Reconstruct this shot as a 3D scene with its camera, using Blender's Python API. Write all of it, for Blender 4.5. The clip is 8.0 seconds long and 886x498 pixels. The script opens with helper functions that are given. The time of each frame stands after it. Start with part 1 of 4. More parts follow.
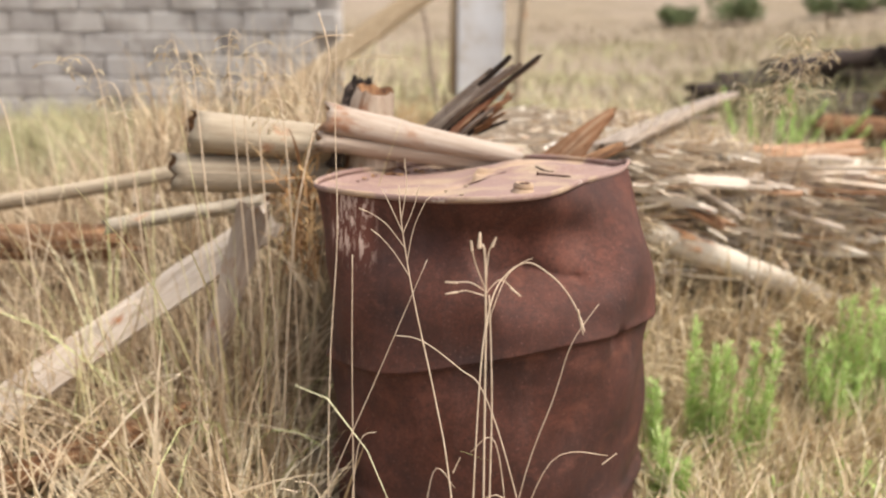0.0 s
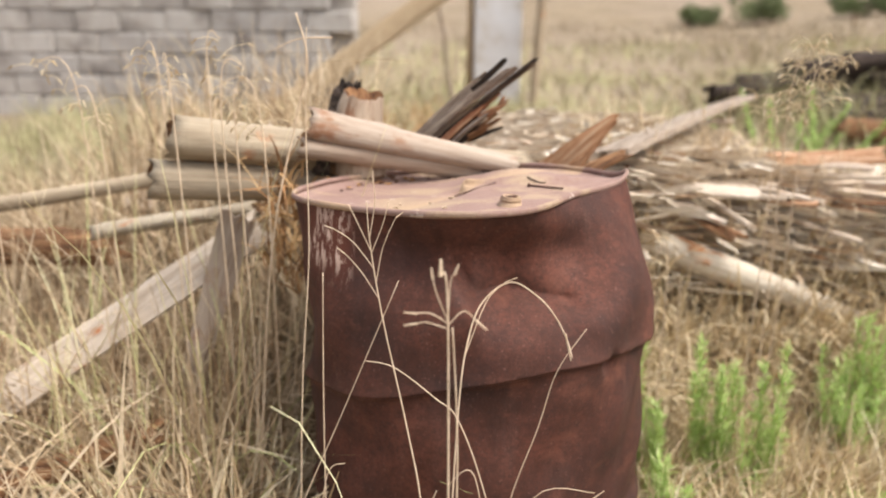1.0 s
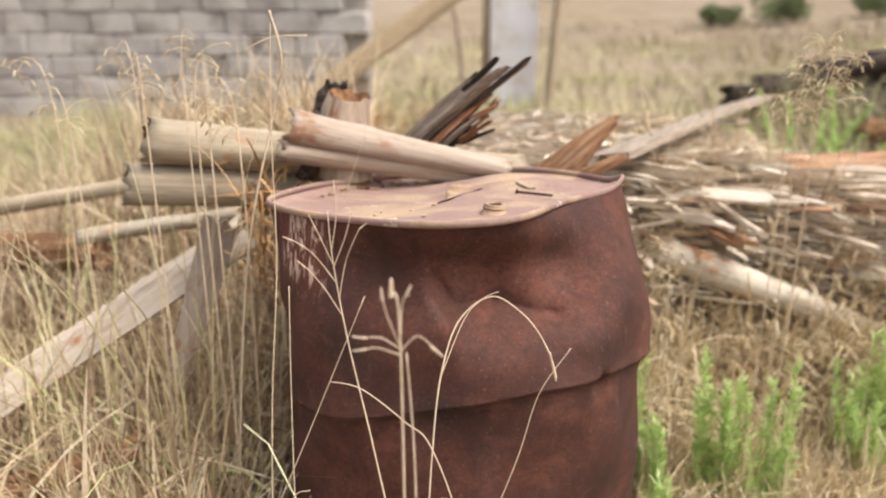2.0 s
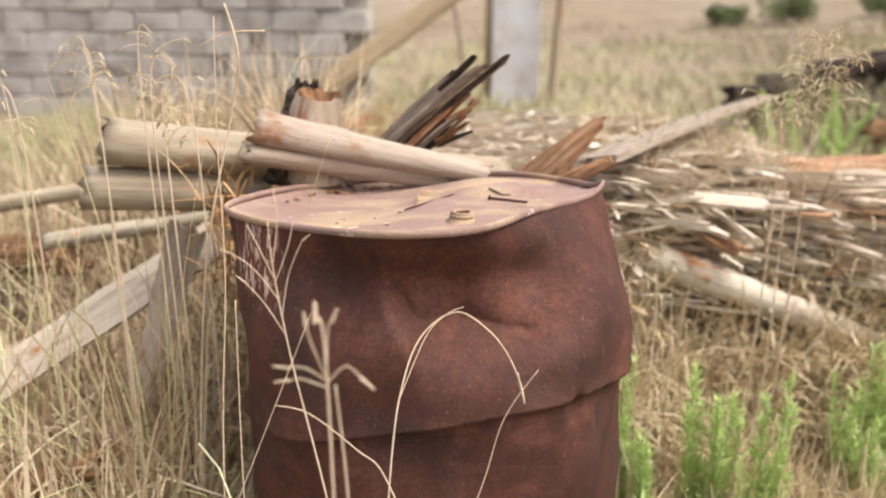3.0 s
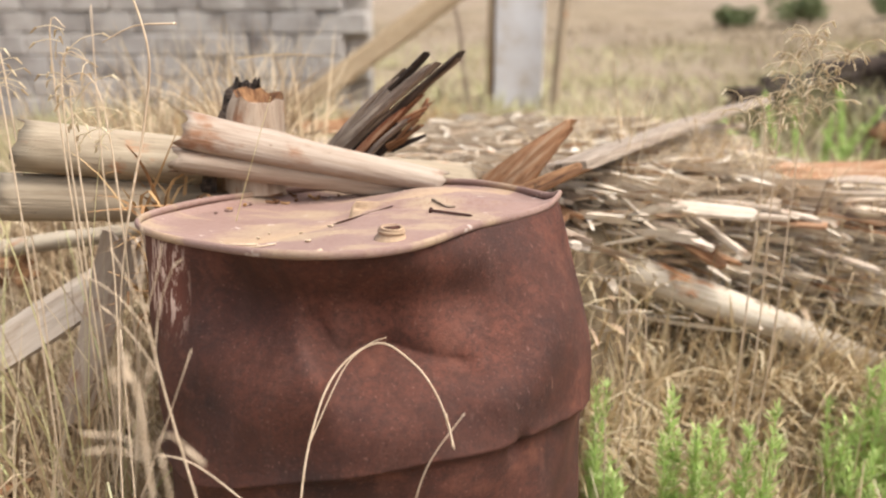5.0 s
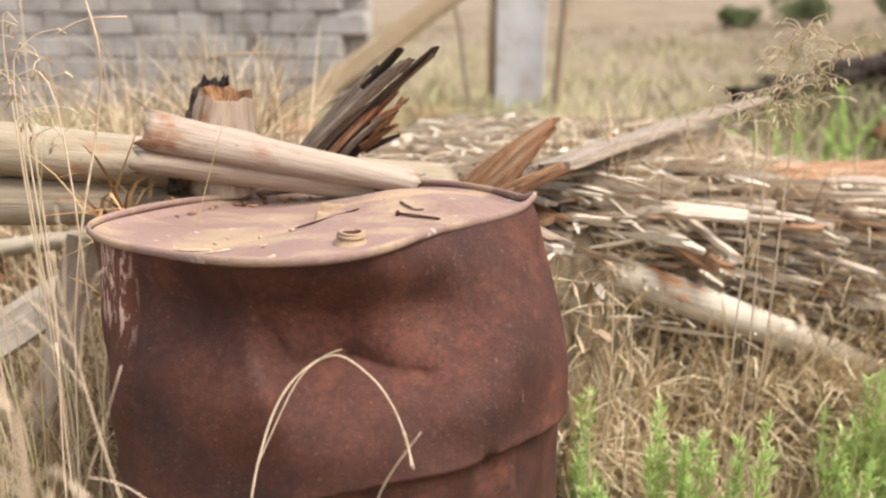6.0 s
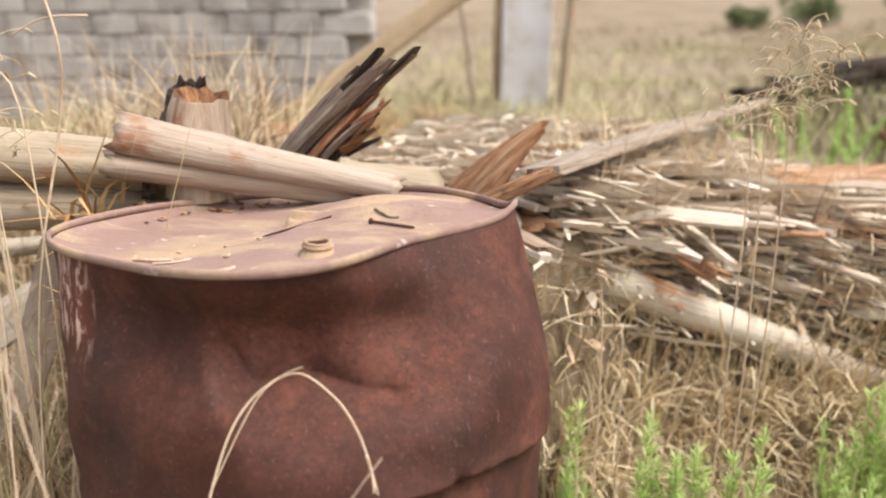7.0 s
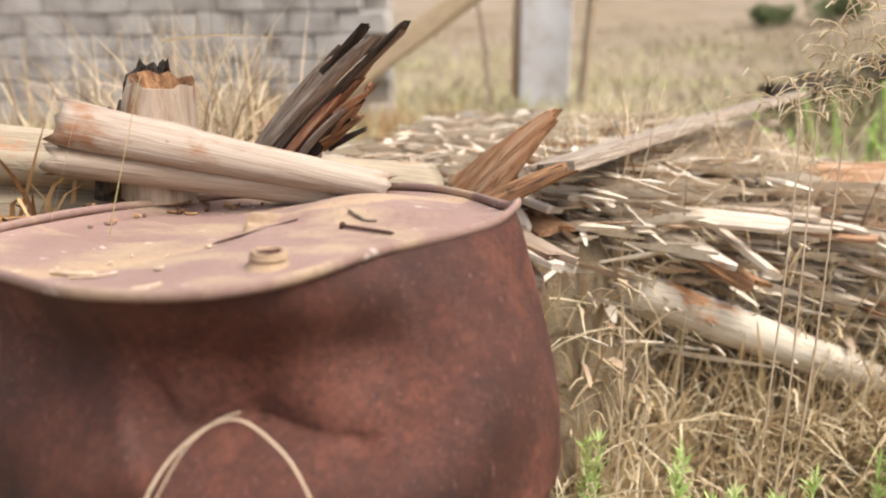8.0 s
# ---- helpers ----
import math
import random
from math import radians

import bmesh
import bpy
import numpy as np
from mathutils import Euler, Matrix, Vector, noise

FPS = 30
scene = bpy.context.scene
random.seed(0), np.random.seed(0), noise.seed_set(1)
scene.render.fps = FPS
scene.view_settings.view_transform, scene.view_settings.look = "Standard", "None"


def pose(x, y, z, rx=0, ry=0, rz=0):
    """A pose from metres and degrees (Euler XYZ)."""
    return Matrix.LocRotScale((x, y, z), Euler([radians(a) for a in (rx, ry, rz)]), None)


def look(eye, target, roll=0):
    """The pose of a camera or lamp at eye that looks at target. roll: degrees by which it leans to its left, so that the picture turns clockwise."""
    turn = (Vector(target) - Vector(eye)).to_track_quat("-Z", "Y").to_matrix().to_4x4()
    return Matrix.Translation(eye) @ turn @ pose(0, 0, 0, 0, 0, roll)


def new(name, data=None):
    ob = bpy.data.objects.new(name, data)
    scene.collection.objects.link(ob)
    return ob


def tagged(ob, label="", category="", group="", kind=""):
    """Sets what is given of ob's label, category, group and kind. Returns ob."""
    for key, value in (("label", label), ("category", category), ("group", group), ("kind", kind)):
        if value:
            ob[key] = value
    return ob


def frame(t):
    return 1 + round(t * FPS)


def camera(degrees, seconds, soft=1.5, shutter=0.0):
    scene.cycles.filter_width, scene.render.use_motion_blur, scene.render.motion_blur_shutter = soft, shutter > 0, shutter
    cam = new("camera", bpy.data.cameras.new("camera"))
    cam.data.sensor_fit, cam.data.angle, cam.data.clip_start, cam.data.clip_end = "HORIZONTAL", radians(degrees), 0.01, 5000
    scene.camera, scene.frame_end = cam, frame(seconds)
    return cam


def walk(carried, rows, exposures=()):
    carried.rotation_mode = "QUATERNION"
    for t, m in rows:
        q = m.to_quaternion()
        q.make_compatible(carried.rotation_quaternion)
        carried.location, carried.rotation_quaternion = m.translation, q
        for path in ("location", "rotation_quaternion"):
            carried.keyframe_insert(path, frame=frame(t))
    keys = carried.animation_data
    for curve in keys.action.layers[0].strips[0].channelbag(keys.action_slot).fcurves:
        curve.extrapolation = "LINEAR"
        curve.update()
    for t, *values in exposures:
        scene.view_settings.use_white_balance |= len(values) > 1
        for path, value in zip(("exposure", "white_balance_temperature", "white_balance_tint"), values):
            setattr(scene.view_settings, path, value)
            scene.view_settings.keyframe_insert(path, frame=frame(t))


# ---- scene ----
# the camera and its walk
cam = camera(63.0, 8.0, soft=2.0)
cam.data.dof.use_dof, cam.data.dof.focus_distance, cam.data.dof.aperture_fstop = True, 1.0, 2.5
PATH = [
    (0, (0.046, -1.41, 1.106), (-0.099, 0.517, 0.588), 0.3),
    (0.5, (0.071, -1.369, 1.11), (-0.098, 0.556, 0.592), 0.4),
    (1, (0.101, -1.322, 1.114), (-0.095, 0.599, 0.594), 0.5),
    (1.5, (0.128, -1.282, 1.112), (-0.101, 0.636, 0.594), 0.3),
    (3, (0.203, -1.157, 1.107), (-0.057, 0.757, 0.588), 0.4),
    (3.5, (0.226, -1.12, 1.103), (-0.042, 0.793, 0.586), 0.4),
    (4, (0.251, -1.084, 1.101), (-0.024, 0.829, 0.588), 0.3),
    (4.5, (0.269, -1.052, 1.102), (-0.009, 0.86, 0.587), 0.4),
    (6, (0.33, -0.959, 1.09), (0.035, 0.952, 0.58), 0.2),
    (6.5, (0.346, -0.934, 1.091), (0.046, 0.976, 0.579), 0.2),
    (7, (0.363, -0.906, 1.091), (0.049, 1.002, 0.581), 0.3),
    (7.5, (0.378, -0.881, 1.089), (0.045, 1.024, 0.581), 0.3),
    (7.8, (0.376, -0.814, 1.074), (0.026, 1.089, 0.567), 0.0),
    (8, (0.372, -0.741, 1.058), (0.003, 1.159, 0.552), -0.1),
]
walk(cam, [(t, look(eye, target, roll)) for t, eye, target, roll in PATH])

# ---- world, sun, exposure ----
world = bpy.data.worlds.new("overcast_sky")
scene.world = world
world.use_nodes = True
wn, wl = world.node_tree.nodes, world.node_tree.links
sky = wn.new("ShaderNodeTexSky")
sky.sky_type, sky.sun_disc = "NISHITA", False
sky.sun_elevation, sky.sun_rotation = radians(61), radians(112)
sky.air_density, sky.dust_density, sky.ozone_density = 1.0, 6.0, 1.0
wn["Background"].inputs["Strength"].default_value = 0.15
haze = wn.new("ShaderNodeHueSaturation")
haze.inputs["Saturation"].default_value = 0.5
wl.new(sky.outputs[0], haze.inputs["Color"])
wl.new(haze.outputs[0], wn["Background"].inputs["Color"])
sun = new("sun", bpy.data.lights.new("sun", "SUN"))
sun.data.energy, sun.data.angle, sun.data.color = 1.4, radians(28), (1.0, 0.98, 0.95)
sun.matrix_world = look((2.2, -0.9, 4.6), (0, 0, 0.3))
scene.view_settings.exposure = 0.97


# ---- materials ----
def nodes_of(name, rough=0.85, metal=0.0):
    m = bpy.data.materials.new(name)
    m.use_nodes = True
    n, l = m.node_tree.nodes, m.node_tree.links
    b = n["Principled BSDF"]
    b.inputs["Roughness"].default_value, b.inputs["Metallic"].default_value = rough, metal
    b.inputs["Specular IOR Level"].default_value = 0.25
    return m, n, l, b


def mapped(n, l, scale, coord="Object"):
    tc, mp = n.new("ShaderNodeTexCoord"), n.new("ShaderNodeMapping")
    mp.inputs["Scale"].default_value = scale
    l.new(tc.outputs[coord], mp.inputs[0])
    return mp.outputs[0]


def noise_tex(n, l, vec, scale, detail=5, rough=0.6, shift=None):
    t = n.new("ShaderNodeTexNoise")
    t.inputs["Scale"].default_value, t.inputs["Detail"].default_value, t.inputs["Roughness"].default_value = scale, detail, rough
    if shift is not None:
        add = n.new("ShaderNodeVectorMath")
        l.new(vec, add.inputs[0])
        l.new(shift, add.inputs[1])
        vec = add.outputs[0]
    l.new(vec, t.inputs["Vector"])
    return t.outputs["Fac"]


def ramp(n, l, fac, stops):
    r = n.new("ShaderNodeValToRGB")
    while len(r.color_ramp.elements) < len(stops):
        r.color_ramp.elements.new(0.5)
    for e, (p, c) in zip(r.color_ramp.elements, stops):
        e.position, e.color = p, (*c, 1) if len(c) == 3 else c
    l.new(fac, r.inputs[0])
    return r.outputs[0]


def mix(n, l, fac, a, b, mode="MIX"):
    x = n.new("ShaderNodeMix")
    x.data_type, x.blend_type = "RGBA", mode
    for sock, v in ((x.inputs[0], fac), (x.inputs[6], a), (x.inputs[7], b)):
        if isinstance(v, (int, float)):
            sock.default_value = v
        elif isinstance(v, tuple):
            sock.default_value = (*v, 1)
        else:
            l.new(v, sock)
    return x.outputs[2]


def bump(n, l, b, height, strength, dist):
    x = n.new("ShaderNodeBump")
    x.inputs["Strength"].default_value, x.inputs["Distance"].default_value = strength, dist
    l.new(height, x.inputs["Height"])
    l.new(x.outputs[0], b.inputs["Normal"])


def wood_material(name, pale, mid, dark, stain=(0.36, 0.13, 0.045), stained=0.62, coarse=1.0, relief=0.7):
    """Weathered timber with the grain along the local x axis."""
    m, n, l, b = nodes_of(name, 0.9)
    info = n.new("ShaderNodeObjectInfo")
    vec = mapped(n, l, (1.2, 14, 14))
    shift = n.new("ShaderNodeVectorMath")
    shift.operation = "SCALE"
    shift.inputs[0].default_value = (31, 17, 23)
    l.new(info.outputs["Random"], shift.inputs["Scale"])
    grain = noise_tex(n, l, vec, 6 * coarse, 8, 0.7, shift.outputs[0])
    blotch = noise_tex(n, l, mapped(n, l, (1, 2, 2)), 9, 4, 0.6, shift.outputs[0])
    tone = ramp(n, l, grain, ((0.28, dark), (0.47, mid), (0.62, pale)))
    tint = ramp(n, l, info.outputs["Random"], ((0.0, (0.66, 0.6, 0.55)), (0.35, (0.95, 0.9, 0.83)), (0.7, (1.0, 1.0, 1.0)), (1.0, (0.85, 0.74, 0.6))))
    tone = mix(n, l, 0.8, tone, tint, "MULTIPLY")
    worn = ramp(n, l, blotch, ((stained, (0, 0, 0)), (stained + 0.1, (1, 1, 1))))
    crack = noise_tex(n, l, mapped(n, l, (0.7, 26, 26)), 3.2, 3, 0.55, shift.outputs[0])
    split = ramp(n, l, crack, ((0.455, (0, 0, 0)), (0.49, (0.8, 0.8, 0.8)), (0.51, (0.8, 0.8, 0.8)), (0.545, (0, 0, 0))))
    spots = ramp(n, l, noise_tex(n, l, mapped(n, l, (8, 16, 16)), 3.0, 4, 0.6, shift.outputs[0]), ((0.66, (0, 0, 0)), (0.72, (0.7, 0.7, 0.7))))
    tone = mix(n, l, worn, tone, stain)
    tone = mix(n, l, 0.3, tone, mix(n, l, split, tone, dark))
    l.new(mix(n, l, spots, tone, dark), b.inputs["Base Color"])
    both = n.new("ShaderNodeMath")
    both.operation = "SUBTRACT"
    l.new(grain, both.inputs[0])
    l.new(split, both.inputs[1])
    bump(n, l, b, both.outputs[0], relief, 0.004)
    return m


BLEACHED = wood_material("bleached_wood", (0.62, 0.55, 0.47), (0.54, 0.46, 0.375), (0.34, 0.25, 0.18), relief=0.45)
LOGWOOD = wood_material("barkless_log_wood", (0.4, 0.33, 0.265), (0.345, 0.27, 0.21), (0.21, 0.14, 0.095), stain=(0.25, 0.13, 0.075), stained=0.57, coarse=0.45, relief=0.3)
SCARRED = wood_material("scarred_pale_log_wood", (0.58, 0.53, 0.45), (0.5, 0.44, 0.36), (0.26, 0.19, 0.13), stain=(0.42, 0.18, 0.07), stained=0.58, coarse=0.6, relief=0.35)
GREYLOG = wood_material("grey_log_wood", (0.42, 0.36, 0.275), (0.355, 0.3, 0.225), (0.19, 0.14, 0.095), stained=0.61, coarse=0.5, relief=0.35)
GREYWOOD = wood_material("weathered_grey_wood", (0.4, 0.33, 0.26), (0.24, 0.18, 0.14), (0.06, 0.04, 0.03), stained=0.66)
PLANKGREY = wood_material("sun_greyed_plank_wood", (0.43, 0.37, 0.31), (0.34, 0.28, 0.23), (0.11, 0.08, 0.06), stained=0.66)
REDWOOD = wood_material("split_red_heartwood", (0.5, 0.3, 0.18), (0.3, 0.11, 0.055), (0.08, 0.03, 0.02), stained=0.6)
ORANGE = wood_material("orange_bark", (0.48, 0.33, 0.22), (0.37, 0.2, 0.11), (0.17, 0.08, 0.04), stained=0.75)
CHARRED = wood_material("charred_wood", (0.11, 0.08, 0.065), (0.035, 0.025, 0.02), (0.008, 0.007, 0.006), stain=(0.14, 0.075, 0.045), stained=0.7)
ROTTEN = wood_material("brown_rotten_wood", (0.36, 0.2, 0.1), (0.2, 0.1, 0.05), (0.05, 0.025, 0.015), stain=(0.05, 0.02, 0.012))


def rust_material(name, lid=False):
    m, n, l, b = nodes_of(name, 0.7, 0.0)
    b.inputs["Specular IOR Level"].default_value = 0.2
    vec = mapped(n, l, (1, 1, 1))
    big = noise_tex(n, l, vec, 4.2, 8, 0.68)
    fine = noise_tex(n, l, vec, 130, 6, 0.8)
    streak = noise_tex(n, l, mapped(n, l, (22, 22, 1.6)), 1.6, 4, 0.6)
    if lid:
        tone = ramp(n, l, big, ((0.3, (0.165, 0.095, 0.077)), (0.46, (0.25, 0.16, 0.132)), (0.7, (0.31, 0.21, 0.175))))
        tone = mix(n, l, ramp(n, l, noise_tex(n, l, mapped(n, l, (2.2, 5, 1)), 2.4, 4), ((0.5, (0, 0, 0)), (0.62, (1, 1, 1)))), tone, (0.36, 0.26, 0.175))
        # a band of pale yellow dust lies along the shallow fold of the lid
        turned = n.new("ShaderNodeMapping")
        turned.inputs["Location"].default_value, turned.inputs["Rotation"].default_value = (0.055, 0.055, 0), (0, 0, radians(-42))
        coord = n.new("ShaderNodeTexCoord")
        l.new(coord.outputs["Object"], turned.inputs[0])
        split_xyz = n.new("ShaderNodeSeparateXYZ")
        l.new(turned.outputs[0], split_xyz.inputs[0])
        wob = n.new("ShaderNodeMath")
        wob.operation, wob.inputs[1].default_value = "MULTIPLY_ADD", 0.09
        l.new(noise_tex(n, l, vec, 9, 5, 0.65), wob.inputs[0])
        l.new(split_xyz.outputs[1], wob.inputs[2])
        band = ramp(n, l, wob.outputs[0], ((0.062, (0, 0, 0)), (0.074, (0.85, 0.85, 0.85)), (0.11, (0.6, 0.6, 0.6)), (0.16, (0, 0, 0))))
        tone = mix(n, l, band, tone, (0.43, 0.3, 0.185))
        tone = mix(n, l, ramp(n, l, noise_tex(n, l, vec, 34, 4), ((0.66, (0, 0, 0)), (0.7, (0.8, 0.8, 0.8)))), tone, (0.55, 0.46, 0.4))
        tone = mix(n, l, ramp(n, l, fine, ((0.3, (0.6, 0.6, 0.6)), (0.5, (0, 0, 0)))), tone, (0.2, 0.1, 0.07))
    else:
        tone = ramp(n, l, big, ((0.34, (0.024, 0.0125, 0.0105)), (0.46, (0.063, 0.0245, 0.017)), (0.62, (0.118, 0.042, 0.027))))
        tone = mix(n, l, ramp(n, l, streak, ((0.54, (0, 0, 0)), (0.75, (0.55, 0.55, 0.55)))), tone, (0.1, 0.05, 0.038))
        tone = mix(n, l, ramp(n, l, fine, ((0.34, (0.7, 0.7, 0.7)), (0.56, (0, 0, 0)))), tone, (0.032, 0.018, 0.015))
        grit = noise_tex(n, l, vec, 210, 3, 0.6, None)
        tone = mix(n, l, ramp(n, l, grit, ((0.62, (0, 0, 0)), (0.7, (0.5, 0.5, 0.5)))), tone, (0.2, 0.1, 0.072))
        mott = noise_tex(n, l, vec, 26, 6, 0.7)
        tone = mix(n, l, ramp(n, l, mott, ((0.36, (0.55, 0.55, 0.55)), (0.52, (0, 0, 0)))), tone, (0.045, 0.018, 0.012))
        tone = mix(n, l, ramp(n, l, noise_tex(n, l, mapped(n, l, (1, 1, 1.4)), 7.5, 5, 0.7), ((0.56, (0, 0, 0)), (0.7, (0.75, 0.75, 0.75)))), tone, (0.14, 0.054, 0.035))
        pale = noise_tex(n, l, mapped(n, l, (40, 40, 14)), 1.5, 6, 0.75)
        area = noise_tex(n, l, vec, 3.3, 2, 0.5)
        both = n.new("ShaderNodeMath")
        both.operation = "MULTIPLY"
        l.new(ramp(n, l, pale, ((0.6, (0, 0, 0)), (0.68, (1, 1, 1)))), both.inputs[0])
        l.new(ramp(n, l, area, ((0.56, (0, 0, 0)), (0.64, (0.7, 0.7, 0.7)))), both.inputs[1])
        tone = mix(n, l, both.outputs[0], tone, (0.24, 0.13, 0.1))
        # flaked white paint runs below the rim
        runs = noise_tex(n, l, mapped(n, l, (70, 70, 17)), 1.0, 6, 0.75)
        sep = n.new("ShaderNodeSeparateXYZ")
        tc = n.new("ShaderNodeTexCoord")
        l.new(tc.outputs["Object"], sep.inputs[0])

        def window(sock, lo, hi, soft):
            up, down, both = n.new("ShaderNodeMapRange"), n.new("ShaderNodeMapRange"), n.new("ShaderNodeMath")
            for node, p, q in ((up, lo - soft, lo + soft), (down, hi + soft, hi - soft)):
                l.new(sock, node.inputs[0])
                node.inputs[1].default_value, node.inputs[2].default_value = p, q
            both.operation = "MULTIPLY"
            l.new(up.outputs[0], both.inputs[0])
            l.new(down.outputs[0], both.inputs[1])
            return both.outputs[0]

        wide = n.new("ShaderNodeMath")
        wide.operation = "MULTIPLY"
        l.new(window(sep.outputs[0], -0.255, -0.17, 0.012), wide.inputs[0])
        l.new(window(sep.outputs[2], 0.76, 0.862, 0.03), wide.inputs[1])
        flakes = n.new("ShaderNodeMath")
        flakes.operation = "MULTIPLY"
        l.new(wide.outputs[0], flakes.inputs[0])
        l.new(ramp(n, l, runs, ((0.52, (0, 0, 0)), (0.555, (1, 1, 1)))), flakes.inputs[1])
        redder = mix(n, l, wide.outputs[0], tone, (0.13, 0.045, 0.03))
        tone = mix(n, l, flakes.outputs[0], redder, (0.62, 0.45, 0.36))
    l.new(tone, b.inputs["Base Color"])
    l.new(ramp(n, l, big, ((0.3, (0.6,) * 3), (0.7, (0.82,) * 3))), b.inputs["Roughness"])
    bump(n, l, b, fine, 0.5, 0.003)
    return m


RUST = rust_material("rusted_steel")
LIDRUST = rust_material("dusty_rusted_steel", lid=True)


def straw_material(name, stops, rough=0.8, through_light=0.0):
    m, n, l, b = nodes_of(name, rough)
    g = n.new("ShaderNodeNewGeometry")
    tone = ramp(n, l, g.outputs["Random Per Island"], stops)
    spots = noise_tex(n, l, mapped(n, l, (1, 1, 1)), 60, 3)
    tone = mix(n, l, ramp(n, l, spots, ((0.3, (0.45, 0.45, 0.45)), (0.5, (0, 0, 0)))), tone, (0.3, 0.2, 0.1))
    l.new(tone, b.inputs["Base Color"])
    if through_light:
        t = n.new("ShaderNodeBsdfTranslucent")
        l.new(tone, t.inputs[0])
        s = n.new("ShaderNodeMixShader")
        s.inputs[0].default_value = through_light
        l.new(b.outputs[0], s.inputs[1])
        l.new(t.outputs[0], s.inputs[2])
        l.new(s.outputs[0], n["Material Output"].inputs[0])
    return m


STRAW = straw_material("dry_straw", ((0.0, (0.13, 0.08, 0.045)), (0.25, (0.39, 0.275, 0.165)), (0.55, (0.6, 0.465, 0.3)), (1.0, (0.76, 0.635, 0.455))), through_light=0.32)
# Paler straw, with light put into its colour where STRAW renders too dark.
LITSTRAW = straw_material("brightened_straw", ((0.0, (0.36, 0.25, 0.14)), (0.25, (0.58, 0.46, 0.28)), (0.6, (0.68, 0.56, 0.37)), (1.0, (0.74, 0.65, 0.47))), through_light=0.3)
STALK = straw_material("pale_dry_stalk", ((0.0, (0.44, 0.31, 0.2)), (0.5, (0.56, 0.43, 0.3)), (1.0, (0.63, 0.51, 0.37))))
FIBRE = straw_material("orange_brown_fibre", ((0.0, (0.16, 0.07, 0.03)), (0.5, (0.4, 0.22, 0.09)), (1.0, (0.58, 0.4, 0.2))))
# Duller, darker version of YELLOWGRASS for the grass farther back.
GREENPASTURE = straw_material("dull_green_pasture", ((0.0, (0.36, 0.31, 0.17)), (0.5, (0.44, 0.4, 0.22)), (0.8, (0.36, 0.37, 0.17)), (1.0, (0.5, 0.45, 0.29))))
PASTURE = straw_material("grey_gold_pasture", ((0.0, (0.24, 0.18, 0.11)), (0.5, (0.32, 0.26, 0.17)), (1.0, (0.4, 0.34, 0.24))))
YELLOWGRASS = straw_material("yellow_green_grass", ((0.0, (0.5, 0.43, 0.22)), (0.4, (0.64, 0.57, 0.31)), (0.75, (0.48, 0.51, 0.22)), (1.0, (0.7, 0.63, 0.4))), through_light=0.2)
CHIPWOOD = straw_material("splintered_pale_wood", ((0.0, (0.42, 0.27, 0.17)), (0.16, (0.52, 0.42, 0.31)), (0.5, (0.6, 0.52, 0.42)), (1.0, (0.67, 0.61, 0.52))))
GREEN = straw_material("green_weed_leaf", ((0.0, (0.32, 0.45, 0.12)), (0.4, (0.46, 0.62, 0.2)), (0.8, (0.56, 0.68, 0.28)), (1.0, (0.66, 0.68, 0.38))), through_light=0.45)
SHRUBLEAF = straw_material("dull_green_shrub_leaf", ((0.0, (0.06, 0.085, 0.03)), (0.5, (0.11, 0.15, 0.06)), (1.0, (0.18, 0.22, 0.1))))


def ground_material():
    m, n, l, b = nodes_of("dry_ground", 0.95)
    vec = mapped(n, l, (1, 1, 1))
    a = noise_tex(n, l, vec, 0.35, 8, 0.7)
    c = noise_tex(n, l, vec, 18, 6, 0.7)
    far = noise_tex(n, l, mapped(n, l, (1, 0.45, 1)), 0.12, 5, 0.6)
    tone = ramp(n, l, a, ((0.32, (0.13, 0.095, 0.055)), (0.5, (0.215, 0.165, 0.105)), (0.68, (0.28, 0.225, 0.15))))
    tone = mix(n, l, ramp(n, l, far, ((0.45, (0, 0, 0)), (0.62, (0.7, 0.7, 0.7)))), tone, (0.27, 0.215, 0.16))
    tone = mix(n, l, ramp(n, l, c, ((0.35, (0.75, 0.75, 0.75)), (0.55, (0, 0, 0)))), tone, (0.16, 0.1, 0.055))
    l.new(tone, b.inputs["Base Color"])
    bump(n, l, b, c, 0.8, 0.03)
    return m


def masonry_material(name, pale, mid, grime):
    m, n, l, b = nodes_of(name, 0.9)
    info = n.new("ShaderNodeObjectInfo")
    vec = mapped(n, l, (1, 1, 1))
    shift = n.new("ShaderNodeVectorMath")
    shift.operation = "SCALE"
    shift.inputs[0].default_value = (13, 7, 19)
    l.new(info.outputs["Random"], shift.inputs["Scale"])
    big = noise_tex(n, l, vec, 2.2, 5, 0.65, shift.outputs[0])
    fine = noise_tex(n, l, vec, 30, 5, 0.7)
    tone = ramp(n, l, big, ((0.3, grime), (0.46, mid), (0.6, pale)))
    tone = mix(n, l, 0.6, tone, ramp(n, l, info.outputs["Random"], ((0, (0.72, 0.72, 0.74)), (0.6, (1, 1, 1)))), "MULTIPLY")
    l.new(tone, b.inputs["Base Color"])
    bump(n, l, b, fine, 0.5, 0.01)
    return m


GROUND = ground_material()
BLOCK = masonry_material("whitewashed_block", (0.44, 0.405, 0.37), (0.37, 0.335, 0.30), (0.19, 0.165, 0.15))
PIER = masonry_material("white_limewashed_render", (0.62, 0.6, 0.59), (0.57, 0.54, 0.52), (0.44, 0.37, 0.29))
MORTAR = masonry_material("grey_mortar", (0.43, 0.39, 0.35), (0.38, 0.34, 0.30), (0.2, 0.18, 0.16))
TAN = wood_material("tan_timber", (0.62, 0.5, 0.34), (0.54, 0.42, 0.28), (0.32, 0.22, 0.13), stained=0.7)


